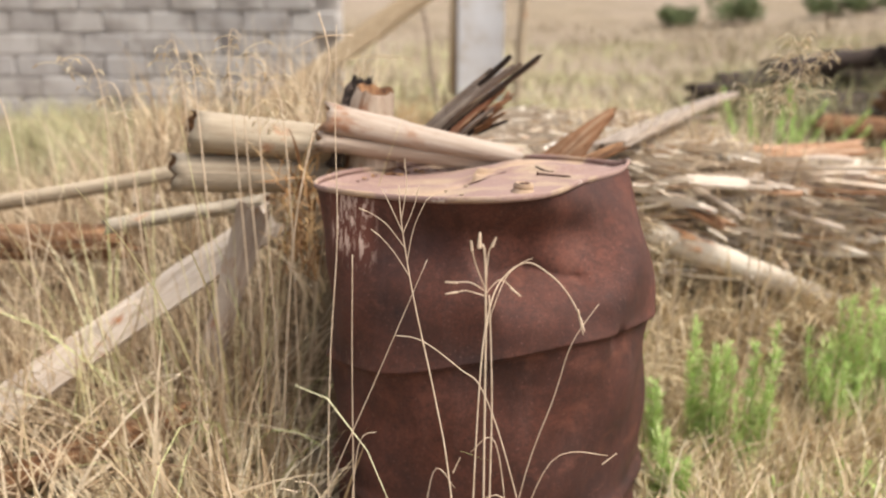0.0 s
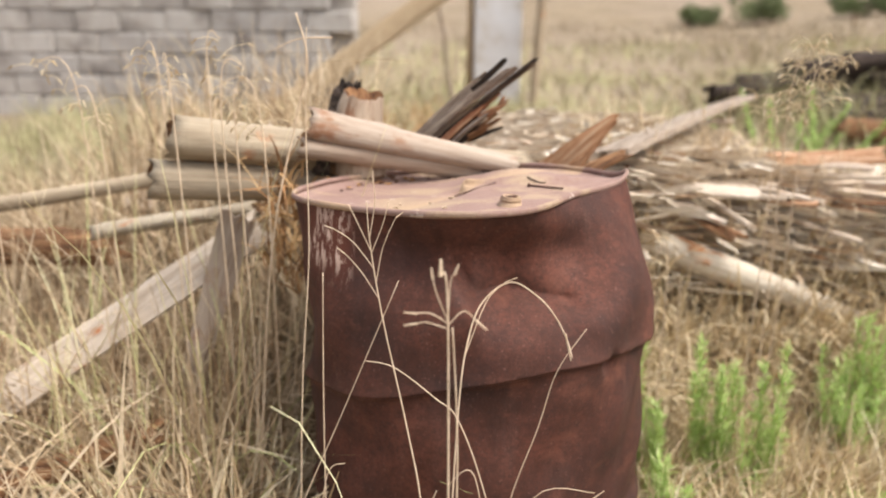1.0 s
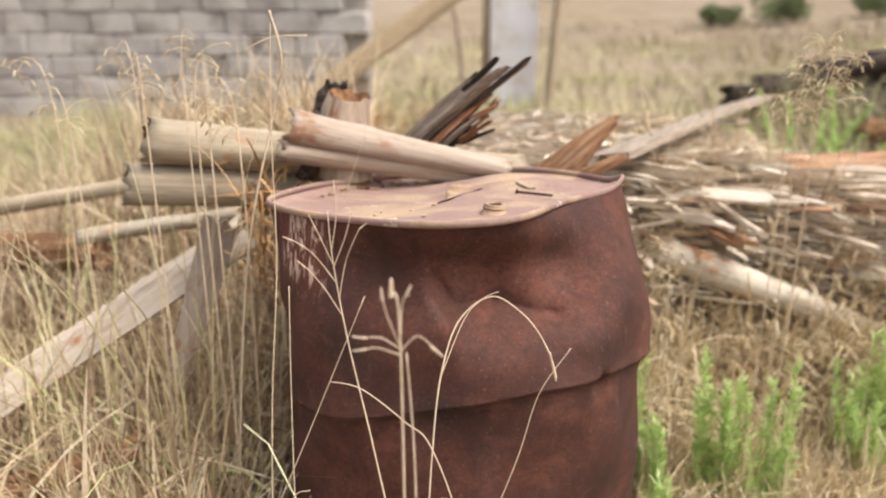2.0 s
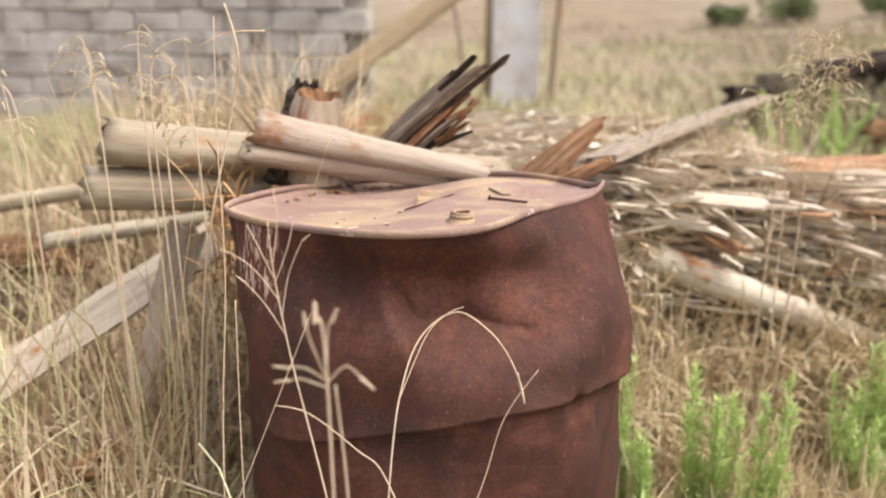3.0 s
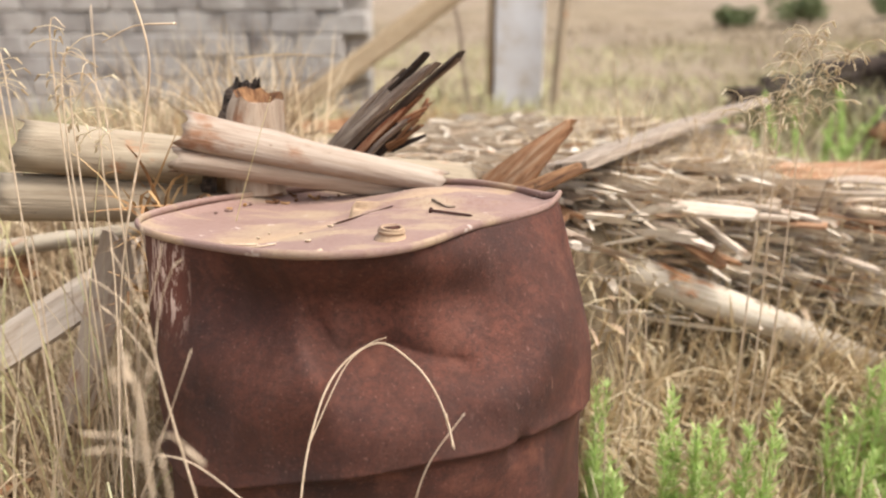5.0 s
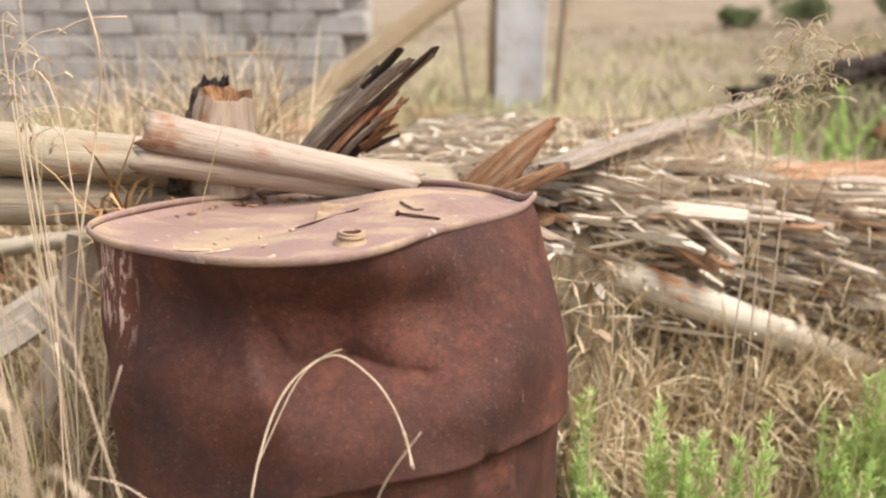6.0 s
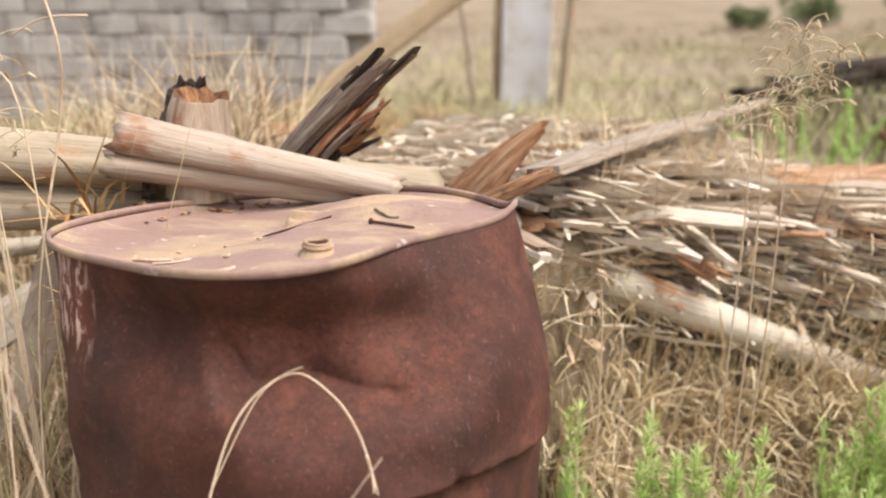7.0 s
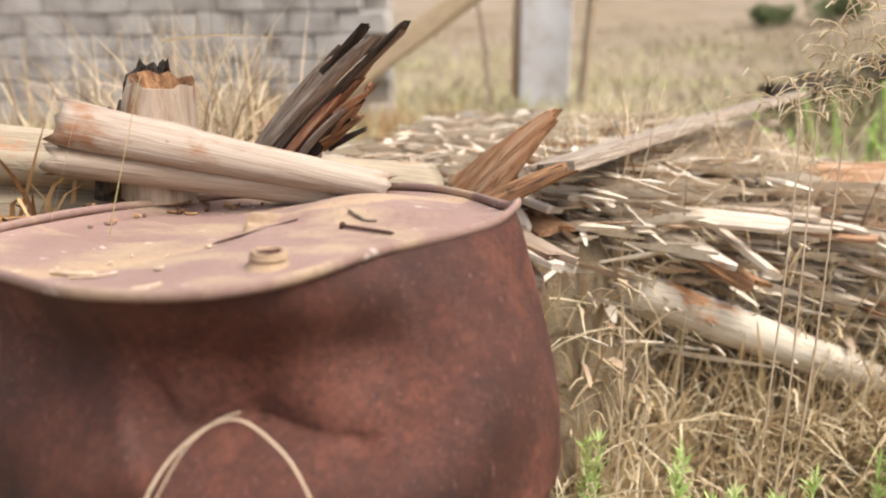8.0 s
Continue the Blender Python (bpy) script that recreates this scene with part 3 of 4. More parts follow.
log_thing("log", (0.30, 0.61, 0.672), (1.15, 0.83, 0.345), 0.046, 0.03, 27, SCARRED, "pale barkless log with orange scars in dry grass", ragged=0.6, bend=0.02, knots=5)
log_thing("log", (-1.25, -0.12, 0.10), (-0.62, -0.02, 0.34), 0.035, 0.03, 31, ROTTEN, "orange-brown bark-covered branch in dry grass", ragged=0.6)
log_thing("log", (-2.0, 0.75, 0.52), (-1.05, 0.62, 0.56), 0.06, 0.05, 33, ROTTEN, "rotten red-brown log in dry grass", ragged=0.5)

board_thing("plank", (-1.32, -0.10, 0.15), (-0.50, 0.34, 0.715), 0.085, 0.03, 5, BLEACHED, "weathered grey plank leaning on the heap", roll=58, group="loose planks")
board_thing("plank", (-0.655, 0.19, 0.36), (-0.53, 0.25, 0.76), 0.05, 0.014, 7, LOGWOOD, "upright grey board leaning beside the drum", roll=84, taper=1.6, splinter=0.7, group="loose planks")
board_thing("plank", (0.30, 0.42, 0.88), (1.2, 2.45, 0.915), 0.12, 0.03, 9, PLANKGREY, "long weathered grey plank lying on the heap", roll=-12, group="loose planks")
board_thing("charred_board", (0.16, 0.37, 0.80), (0.372, 0.378, 0.908), 0.035, 0.018, 12, ROTTEN, "dark brown splintered board behind the drum", roll=60, splinter=1.2, taper=0.6, group="broken timber behind the drum")

# a wedge of orange bark standing up
board_thing("bark_slab", (0.175, 0.43, 0.82), (0.345, 0.42, 0.995), 0.10, 0.016, 14, ORANGE, "wedge of orange-brown bark standing up behind the drum", roll=70, splinter=0.5, taper=0.12, group="broken timber behind the drum")

board_thing("bark_slab", (0.155, 0.445, 0.82), (0.30, 0.44, 0.955), 0.07, 0.014, 16, GREYLOG, "grey-backed slab of bark beside an orange one", roll=70, splinter=0.5, taper=0.2, group="broken timber behind the drum")

# splintered post leaning out of the heap
post = holder("splintered_post", (-0.16, 0.36, 0.86), "splintered grey fence post with red heartwood, leaning", "post", "broken timber behind the drum")
back = along((-0.16, 0.36, 0.86), (0.131, 0.238, 1.121))
post.matrix_basis = back
slats = ((0.02, 0.37, 0.026, 0.018, 0.028, GREYWOOD), (-0.004, 0.42, 0.017, 0.016, -0.008, CHARRED), (0.0, 0.33, 0.024, 0.018, -0.024, REDWOOD), (0.01, 0.28, 0.022, 0.016, -0.042, REDWOOD),
         (0.0, 0.395, 0.02, 0.014, 0.008, GREYWOOD), (0.05, 0.235, 0.018, 0.018, -0.056, CHARRED), (0.03, 0.30, 0.016, 0.012, 0.044, GREYWOOD), (0.0, 0.35, 0.018, 0.02, 0.018, CHARRED),
         (0.06, 0.31, 0.012, 0.010, -0.034, ORANGE), (0.10, 0.27, 0.012, 0.012, -0.052, GREYWOOD), (0.12, 0.345, 0.010, 0.010, -0.016, REDWOOD), (0.0, 0.29, 0.05, 0.04, 0.022, PLANKGREY))
for k, (x0, x1, w, t, y, material) in enumerate(slats):
    s = part("splinter", board_bm(x1 - x0, w, t, 40 + k, splinter=2.2, taper=0.5, pieces=4), material, post, smooth=False)
    s.matrix_basis = pose(x0, 0.008 * (k % 3 - 1), y * 0.68, 90 + 14 * (k % 3 - 1), 0, 0) @ pose(0, 0, 0, 0, 0, 2.0 * (k % 4) - 3)
shards = random.Random(48)
for k in range(9):
    s = part("splinter", board_bm(shards.uniform(0.05, 0.10), shards.uniform(0.008, 0.016), 0.007, 140 + k, splinter=0.5, taper=0.35, bow=0.002, pieces=2), (REDWOOD, CHARRED, ROTTEN)[k % 3], post, smooth=False)
    s.matrix_basis = pose(shards.uniform(0.16, 0.25), shards.uniform(-0.02, 0.02), shards.uniform(-0.055, -0.025), shards.uniform(0, 180), shards.uniform(-15, 25), shards.uniform(-14, 14))

# burnt stump end: a pale core with a charred, jagged shell on one side
stump = holder("burnt_stump", (-0.275, 0.25, 0.86), "burnt broken stump with a pale cut face", "stump", "broken timber behind the drum")
core = part("core", log_mesh(0.172, 0.07, 0.042, 52, ragged=0.12, bend=0.006, hollow=0.012), LOGWOOD, stump, "pale split core", smooth=False)
core.data.materials.append(ROTTEN)
core.matrix_basis = along((0.03, -0.005, 0.0), (0.05, -0.02, 0.2))
bm = bmesh.new()
srnd = random.Random(93)
cols = []
for k in range(31):
    phi = radians(80 + 172 * k / 30)
    top = 0.195 - 0.11 * float(ease(2.3, 3.6, phi)) + 0.045 * gauss(phi, 3.75, 0.22) + srnd.uniform(-0.008, 0.008)
    col = []
    for rad, z in ((0.078, 0.0), (0.068, 0.10), (0.05, top), (0.034, top - 0.006 + srnd.uniform(-0.01, 0.004)), (0.046, 0.05)):
        rad *= 1 + srnd.uniform(-0.06, 0.06)
        col.append(bm.verts.new((rad * math.cos(phi) + 0.02 * z / 0.2, rad * math.sin(phi) - 0.015 * z / 0.2, z)))
    cols.append(col)
for p, q in zip(cols, cols[1:]):
    for k in range(4):
        bm.faces.new((p[k], q[k], q[k + 1], p[k + 1]))
bmesh.ops.recalc_face_normals(bm, faces=bm.faces)
part("charred_shell", bm, CHARRED, stump, "jagged charred outer wood", smooth=False)

board_thing("peg", (-0.017, 0.31, 0.86), (-0.015, 0.31, 0.95), 0.010, 0.008, 61, BLEACHED, "small white wooden peg behind the drum", group="broken timber behind the drum")

# bleached palings and offcuts
rnd = random.Random(77)
paling_meshes = []
for k in range(14):
    bm = board_bm(rnd.uniform(0.2, 0.46), rnd.uniform(0.036, 0.072), rnd.uniform(0.009, 0.018), 200 + k, splinter=0.8, taper=rnd.uniform(0.6, 1.0), bow=rnd.uniform(-0.01, 0.012), pieces=3)
    me = bpy.data.meshes.new("paling")
    bm.to_mesh(me)
    bm.free()
    me.materials.append(ORANGE if k in (5, 11) else LOGWOOD if k in (2, 9) else BLEACHED)
    paling_meshes.append(me)


def paling(x, y, lift, yaw, pitch, roll):
    if float(height(x, y)) < 0.45 or (x > 0.22 and y + 0.2 * min(math.sin(radians(yaw)), 0) < 0.70 + 0.14 * x):
        return None
    if abs(x - 0.3 - 0.445 * (y - 0.42)) < 0.25 and y > 0.8:
        lift, pitch = min(lift, 0.02), abs(pitch)
    if x < 0.8 and y < 1.6:
        lift = min(lift, 0.07)
    ob = new("paling", rnd.choice(paling_meshes))
    ob.matrix_basis = pose(x, y, float(height(x, y)) + lift, roll, pitch, yaw)
    return tagged(ob, "bleached splintered paling on a heap of scrap wood", "paling", "palings on the heap")


for k in range(95):
    x, y = rnd.uniform(-0.1, 0.85), rnd.uniform(0.55, 2.0)
    paling(x, y, rnd.uniform(0.02, 0.10), rnd.gauss(-58, 14), rnd.gauss(8, 6), rnd.gauss(0, 18))
for k in range(150):
    x = rnd.uniform(0.25, 1.9)
    y = rnd.uniform(0.8, 2.1)
    paling(x, y, rnd.uniform(0.02, 0.10), rnd.gauss(-2, 22), rnd.gauss(1, 4), rnd.gauss(0, 14))
for k in range(60):
    x = rnd.uniform(0.28, 1.4)
    y = 0.78 + 0.2 * rnd.random() + 0.14 * x
    paling(x, y, rnd.uniform(0.02, 0.2) * (1 - 0.3 * x), rnd.gauss(-4, 22), rnd.gauss(3, 6), rnd.gauss(0, 25))
for k in range(30):
    paling(rnd.uniform(-0.02, 0.26), rnd.uniform(0.48, 0.85), rnd.uniform(0.06, 0.12), rnd.gauss(-62, 10), rnd.gauss(8, 5), rnd.gauss(0, 14))
for k in range(24):
    paling(rnd.uniform(-1.3, -0.45), rnd.uniform(0.6, 1.8), rnd.uniform(0.0, 0.08), rnd.gauss(10, 40), rnd.gauss(0, 10), rnd.gauss(0, 30))


def chips(name, label, n, x0, x1, y0, y1, seed, material, long=(0.04, 0.16), thick=(0.003, 0.012), aim=-0.5):
    """Small splinters strewn over the heap: three-sided slivers lying about."""
    rng = np.random.default_rng(seed)
    x, y = rng.uniform(x0, x1, n), rng.uniform(y0, y1, n)
    up = (height(x, y) > 0.45) & (((x - 0.9) / 1.3) ** 2 + ((y - 1.3) / 1.05) ** 2 < 1 + 0.4 * waves(1.6 * x, 1.7 * y))
    x, y = x[up], y[up]
    n = len(x)
    p = np.stack([x, y, height(x, y) + rng.uniform(0.0, 0.12, n) * ease(0.4, 0.7, y)], 1)
    az, el = rng.normal(aim, 0.6, n), rng.normal(-0.02, 0.12, n)
    d = np.stack([np.cos(az) * np.cos(el), np.sin(az) * np.cos(el), np.sin(el)], 1)
    u = np.stack([-np.sin(az), np.cos(az), rng.normal(0, 0.3, n)], 1)
    w = np.cross(d, u)
    ln = rng.uniform(*long, n)[:, None] * (1 - 0.3 * rng.random((n, 1)))
    r = rng.uniform(*thick, n)[:, None]
    ends = []
    for k, s in ((0, 0.7), (1, 1.0), (2, 0.35)):
        c = p + d * ln * k * 0.5
        ends += [c + u * r * s, c - u * r * s * 0.7 + w * r * s * 0.5, c - w * r * s * 0.6]
    v = np.stack(ends, 1).reshape(-1, 3)
    i = np.arange(n)[:, None] * 9
    f = [np.concatenate([i + a, i + b, i + c, i + e], 1) for k in (0, 3) for a, b, c, e in ((k, k + 1, k + 4, k + 3), (k + 1, k + 2, k + 5, k + 4), (k + 2, k, k + 3, k + 5))]
    return tagged(raw(name, v, np.concatenate(f), material), label, "wood chips", kind="stuff")


chips("wood_chips", "pale wood splinters strewn over the heap", 15000, -0.2, 2.3, 0.48, 2.5, 1, CHIPWOOD)
chips("wood_chips", "pale wood splinters and straw on the slope", 3000, 0.33, 1.7, 0.68, 1.1, 2, CHIPWOOD)
chips("wood_chips", "broken pale slats piled on the heap", 2200, -0.1, 2.3, 0.55, 2.4, 4, CHIPWOOD, (0.08, 0.24), (0.008, 0.018), -0.25)
chips("wood_chips", "broken pale slats on the front of the heap", 700, 0.33, 1.6, 0.78, 1.1, 5, CHIPWOOD, (0.08, 0.22), (0.008, 0.018), -0.15)
chips("bark_chips", "orange-brown bark chips on the heap", 520, 0.2, 2.2, 0.5, 2.3, 3, ORANGE, (0.04, 0.12), (0.005, 0.016))

# charred logs on the bank behind
for p0, p1, r, s in (((1.9, 5.0, 0.86), (3.6, 5.3, 0.98), 0.13, 71), ((2.1, 4.8, 0.75), (4.2, 4.6, 0.74), 0.12, 72), ((1.65, 4.9, 0.74), (2.4, 4.6, 0.98), 0.06, 73), ((2.9, 5.2, 0.98), (4.8, 5.6, 1.02), 0.16, 74),
                     ((2.3, 5.1, 1.0), (3.2, 4.9, 1.12), 0.09, 75), ((1.6, 4.7, 0.82), (2.1, 4.8, 0.88), 0.08, 76), ((2.5, 4.5, 0.6), (3.9, 4.4, 0.66), 0.12, 77), ((3.1, 4.9, 1.1), (4.4, 5.0, 1.14), 0.09, 78)):
    log_thing("charred_log", p0, p1, r, r * 0.8, s, CHARRED, "charred black log on a low bank", ends=CHARRED, ragged=0.8)
for p0, p1, r, s in (((2.4, 4.2, 0.62), (3.6, 4.1, 0.60), 0.08, 171), ((2.9, 4.3, 0.8), (4.2, 4.2, 0.78), 0.09, 172), ((2.6, 3.9, 0.42), (3.7, 3.8, 0.40), 0.08, 173)):
    log_thing("log", p0, p1, r, r * 0.8, s, ROTTEN, "rotten brown log on a low bank", ragged=0.7)


# ---- ruined wall, pier and leaning timber far behind ----
wall = holder("wall_north", (-6.0, 8.0, 0.0), "ruined whitewashed block wall with grey stains", "wall")
wall["kind"] = "structure"
core = bmesh.new()
bmesh.ops.create_cube(core, size=1, matrix=Matrix.Translation((0, 0.16, 1.35)) @ Matrix.Diagonal((8.0, 0.24, 2.7, 1)))
part("mortar_core", core, MORTAR, wall, smooth=False)

timber = board_thing("leaning_beam", (-3.1, 7.75, 0.3), (-0.6, 7.9, 2.05), 0.26, 0.12, 81, TAN, "tan timber beam leaning against the ruined wall", roll=90, splinter=0.2)
timber["category"] = "beam"
pier = holder("pier", (-0.28, 11.0, 0.25), "white limewashed masonry pier standing in grass", "pier")
bm = bmesh.new()
bmesh.ops.create_cube(bm, size=1, matrix=Matrix.Translation((0, 0, 1.5)) @ Matrix.Diagonal((0.76, 0.5, 3.2, 1)))
bmesh.ops.bevel(bm, geom=bm.edges, offset=0.03, segments=2, affect="EDGES")
part("shaft", bm, PIER, pier, smooth=False)
bm = bmesh.new()
bmesh.ops.create_cube(bm, size=1, matrix=Matrix.Translation((-0.45, 0.05, 1.4)) @ Matrix.Diagonal((0.12, 0.3, 3.0, 1)))
bmesh.ops.bevel(bm, geom=bm.edges, offset=0.02, segments=2, affect="EDGES")
part("jamb", bm, TAN, pier, "tan timber jamb")
fence_post = log_thing("fence_post", (0.32, 10.5, 0.2), (0.43, 10.5, 2.6), 0.08, 0.07, 85, GREYLOG, "grey wooden fence post with a wire")
fence_post["category"], fence_post["group"] = "post", "posts by the ruin"
v, f = tube(((0.40, 10.4, 1.95), (0.2, 10.45, 2.05), (-0.02, 10.5, 2.15)), 0.014, 0.012)
tagged(raw("fence_wire", v, f, GREYWOOD), "rusty wire tied between post and pier", "wire")
v, f = tube(((-0.72, 8.6, 0.15), (-0.86, 8.6, 0.8), (-0.95, 8.6, 1.5), (-1.12, 8.6, 2.1)), 0.03, 0.02)
tagged(raw("dead_branch", v, f, GREYWOOD), "thin dead branch standing in grass before the ruin", "branch")


# ---- shrubs, weeds ----
def leaf_cloud(centres, radius, count, size, seed, flat=0.7):
    rng = np.random.default_rng(seed)
    c = np.asarray(centres)[rng.integers(0, len(centres), count)]
    d = rng.normal(0, 1, (count, 3))
    d /= np.linalg.norm(d, axis=1)[:, None]
    p = c + d * (radius * rng.uniform(0.3, 1.0, count) ** 0.5)[:, None] * np.array([1, 1, flat])
    u = rng.normal(0, 1, (count, 3))
    u /= np.linalg.norm(u, axis=1)[:, None]
    w = np.cross(u, rng.normal(0, 1, (count, 3)))
    w /= np.linalg.norm(w, axis=1)[:, None]
    s = (size * rng.uniform(0.6, 1.4, count))[:, None]
    v = np.stack([p - u * s, p + w * s * 0.35, p + u * s, p - w * s * 0.35], 1).reshape(-1, 3)
    i = np.arange(count)[:, None] * 4
    return v, np.concatenate([i, i + 1, i + 2, i + 3], 1)


def shrub(x, y, wide, tall, seed):
    z = float(height(x, y))
    ob = holder("shrub", (x, y, z), "low dull green shrub on the dry hillside", "shrub", "shrubs on the hillside")
    rng = random.Random(seed)
    stems = [tube(((0, 0, -0.05), (rng.uniform(-0.2, 0.2) * wide, rng.uniform(-0.2, 0.2) * wide, tall * 0.3), (rng.uniform(-0.5, 0.5) * wide, rng.uniform(-0.3, 0.3) * wide, tall * 0.7)), 0.03, 0.012) for _ in range(7)]
    for v, f in stems:
        raw("branch", v, f, GREYWOOD, ob)
    centres = [(rng.uniform(-0.42, 0.42) * wide, rng.uniform(-0.3, 0.3) * wide, tall * rng.uniform(0.25, 0.75)) for _ in range(16)]
    v, f = leaf_cloud(centres, tall * 0.36, 2600, 0.075, seed)
    tagged(raw("crown", v, f, SHRUBLEAF, ob), kind="stuff")


shrub(7.0, 30, 1.9, 0.95, 1)
shrub(9.4, 30, 2.5, 1.2, 2)
shrub(13.7, 31.5, 2.2, 0.9, 3)
shrub(16.0, 33, 2.6, 1.0, 5)


def weed(x, y, tall, seed, spread=0.05, label="bright green feathery weed growing in dry grass"):
    """A feathery annual: several upright stems set with small narrow leaves."""
    rng = random.Random(seed)
    nr = np.random.default_rng(seed)
    z = float(height(x, y))
    ob = holder("weed", (x, y, z), label, "weed", "green weeds in the dry grass")
    stems, leaves_v, leaves_f = [], [], []
    total = 0
    for k in range(rng.randint(5, 7)):
        a, h = rng.uniform(0, 6.28), tall * rng.uniform(0.5, 1.02)
        lean = rng.uniform(0.3, 1.7) * spread
        pts = [Vector((lean * math.cos(a) * s, lean * math.sin(a) * s, h * s)) for s in (0, 0.35, 0.7, 1.0)]
        stems.append(tube(pts, 0.0028, 0.001, 5, 3))
        n = int(170 * h / 0.5)
        s = nr.uniform(0.2, 1.0, n) ** 0.8
        base = np.stack([lean * math.cos(a) * s, lean * math.sin(a) * s, h * s], 1)
        az = nr.uniform(0, 2 * np.pi, n)
        length = 0.052 * (1.2 - s * 0.7) * nr.uniform(0.6, 1.2, n)
        out = np.stack([np.cos(az), np.sin(az), nr.uniform(0.4, 1.6, n)], 1)
        out /= np.linalg.norm(out, axis=1)[:, None]
        wing = np.stack([-np.sin(az), np.cos(az), nr.normal(0, 0.3, n)], 1) * (0.0019 if spread < 0.2 else 0.008)
        tip = base + out * length[:, None]
        mid = base + out * (length * 0.5)[:, None]
        v = np.stack([base, mid + wing, tip, mid - wing], 1).reshape(-1, 3)
        i = np.arange(n)[:, None] * 4 + total
        leaves_v.append(v)
        leaves_f.append(np.concatenate([i, i + 1, i + 2, i + 3], 1))
        total += n * 4
    for v, f in stems:
        raw("stem", v, f, GREEN, ob)
    tagged(raw("foliage", np.concatenate(leaves_v), np.concatenate(leaves_f), GREEN, ob), kind="stuff")


for k, (x, y, h, s) in enumerate(((0.555, 0.26, 0.49, 0.025), (0.60, 0.27, 0.44, 0.03), (0.695, 0.25, 0.50, 0.03), (0.66, 0.23, 0.40, 0.03), (0.40, 0.31, 0.52, 0.015), (0.425, 0.29, 0.42, 0.02),
                                  (0.93, 0.46, 0.42, 0.04), (0.99, 0.47, 0.54, 0.04), (1.05, 0.47, 0.66, 0.05), (1.12, 0.48, 0.70, 0.05), (0.94, 0.40, 0.34, 0.04), (1.2, 0.47, 0.66, 0.05),
                                  (0.425, 0.05, 0.32, 0.025), (0.47, 0.04, 0.26, 0.03), (0.64, 0.02, 0.20, 0.04), (0.76, 0.05, 0.2, 0.04), (0.86, 0.1, 0.22, 0.05), (0.44, 0.2, 0.36, 0.02))):
    weed(x, y, h, 300 + k, s)
for k, (x, y, h) in enumerate(((1.62, 3.5, 0.72), (1.78, 3.6, 0.8), (1.95, 3.5, 0.74), (2.1, 3.6, 0.85), (2.25, 3.5, 0.6), (2.5, 3.1, 0.5), (1.86, 3.45, 0.7))):
    weed(x, y, h, 340 + k, 0.3, "green weed clump growing before charred logs")


# ---- foreground stalks ----
def seed_head(p, d, length, r):
    p, d = Vector(p), Vector(d).normalized()
    return tube((p, p + d * length * 0.35, p + d * length * 0.7, p + d * length), r * 0.7, r * 0.35, 6, 3)


def stalk_thing(label, stems, heads=()):
    """stems: (points, radius at the foot, radius at the tip); heads: (place, heading, length, radius)."""
    foot = stems[0][0][0]
    ob = holder("grass_stalk", foot, label, "grass stalk", "tall dry stalks before the drum")
    o = Vector(foot)
    for pts, r0, r1 in stems:
        v, f = tube([Vector(p) - o for p in pts], r0 * 0.52, r1 * 0.62)
        raw("stem", v, f, STALK, ob, smooth=True)
    for p, d, length, r in heads:
        v, f = seed_head(Vector(p) - o, d, length, r * 0.8)
        raw("seed_head", v, f, STALK, ob, smooth=True)
    return ob


forked = stalk_thing("tall dry stalk with small forked seed heads", [
    (((0.03, -0.61, 0.0), (0.022, -0.615, 0.45), (0.018, -0.62, 0.855), (0.010, -0.62, 0.90)), 0.0032, 0.0016),
    (((0.018, -0.62, 0.85), (0.006, -0.62, 0.88), (0.002, -0.62, 0.897)), 0.0014, 0.001),
    (((0.018, -0.62, 0.85), (0.020, -0.62, 0.89), (0.024, -0.62, 0.902)), 0.0014, 0.001),
    (((0.018, -0.62, 0.848), (0.0, -0.62, 0.858), (-0.016, -0.62, 0.857)), 0.0014, 0.001),
    (((0.018, -0.62, 0.842), (-0.004, -0.62, 0.848), (-0.016, -0.62, 0.845)), 0.0014, 0.001),
    (((0.018, -0.62, 0.845), (0.034, -0.62, 0.862), (0.048, -0.62, 0.852)), 0.0014, 0.001),
], [((0.010, -0.62, 0.898), (0.02, 0, 1), 0.018, 0.005), ((0.002, -0.62, 0.895), (-0.1, 0, 1), 0.012, 0.003), ((0.024, -0.62, 0.90), (0.4, 0, 1), 0.012, 0.003),
    ((-0.014, -0.62, 0.857), (-1, 0, 0.05), 0.014, 0.0026), ((-0.014, -0.62, 0.846), (-1, 0, -0.2), 0.014, 0.0028), ((0.046, -0.62, 0.853), (0.7, 0, -0.6), 0.016, 0.0028)])
slender = stalk_thing("slender dry stalk leaning before the drum", [(((0.05, -0.6, 0.0), (0.03, -0.6, 0.45), (0.028, -0.6, 0.70), (0.022, -0.61, 0.84)), 0.003, 0.0014)])
for ob in (forked, slender):
    ob.location += Vector((0.018, -0.01, 0.0))
stalk_thing("arching dry grass stalk with a drooping seed head", [
    (((0.01, -0.42, 0.0), (0.018, -0.385, 0.35), (0.026, -0.337, 0.60), (0.036, -0.302, 0.695), (0.056, -0.268, 0.747), (0.098, -0.245, 0.773), (0.14, -0.248, 0.752), (0.168, -0.262, 0.725), (0.187, -0.278, 0.692), (0.194, -0.292, 0.672)), 0.0026, 0.0017),
    (((0.031, -0.314, 0.67), (0.060, -0.268, 0.744), (0.086, -0.25, 0.771), (0.108, -0.246, 0.781)), 0.0015, 0.001)],
    [((0.183, -0.277, 0.704), (0.25, 0, -1), 0.045, 0.0034)])
stalk_thing("thin dry stalk leaning before the drum", [(((0.04, -0.36, 0.0), (0.096, -0.345, 0.396), (0.146, -0.335, 0.575), (0.17, -0.33, 0.665), (0.21, -0.32, 0.73)), 0.0022, 0.0009)])
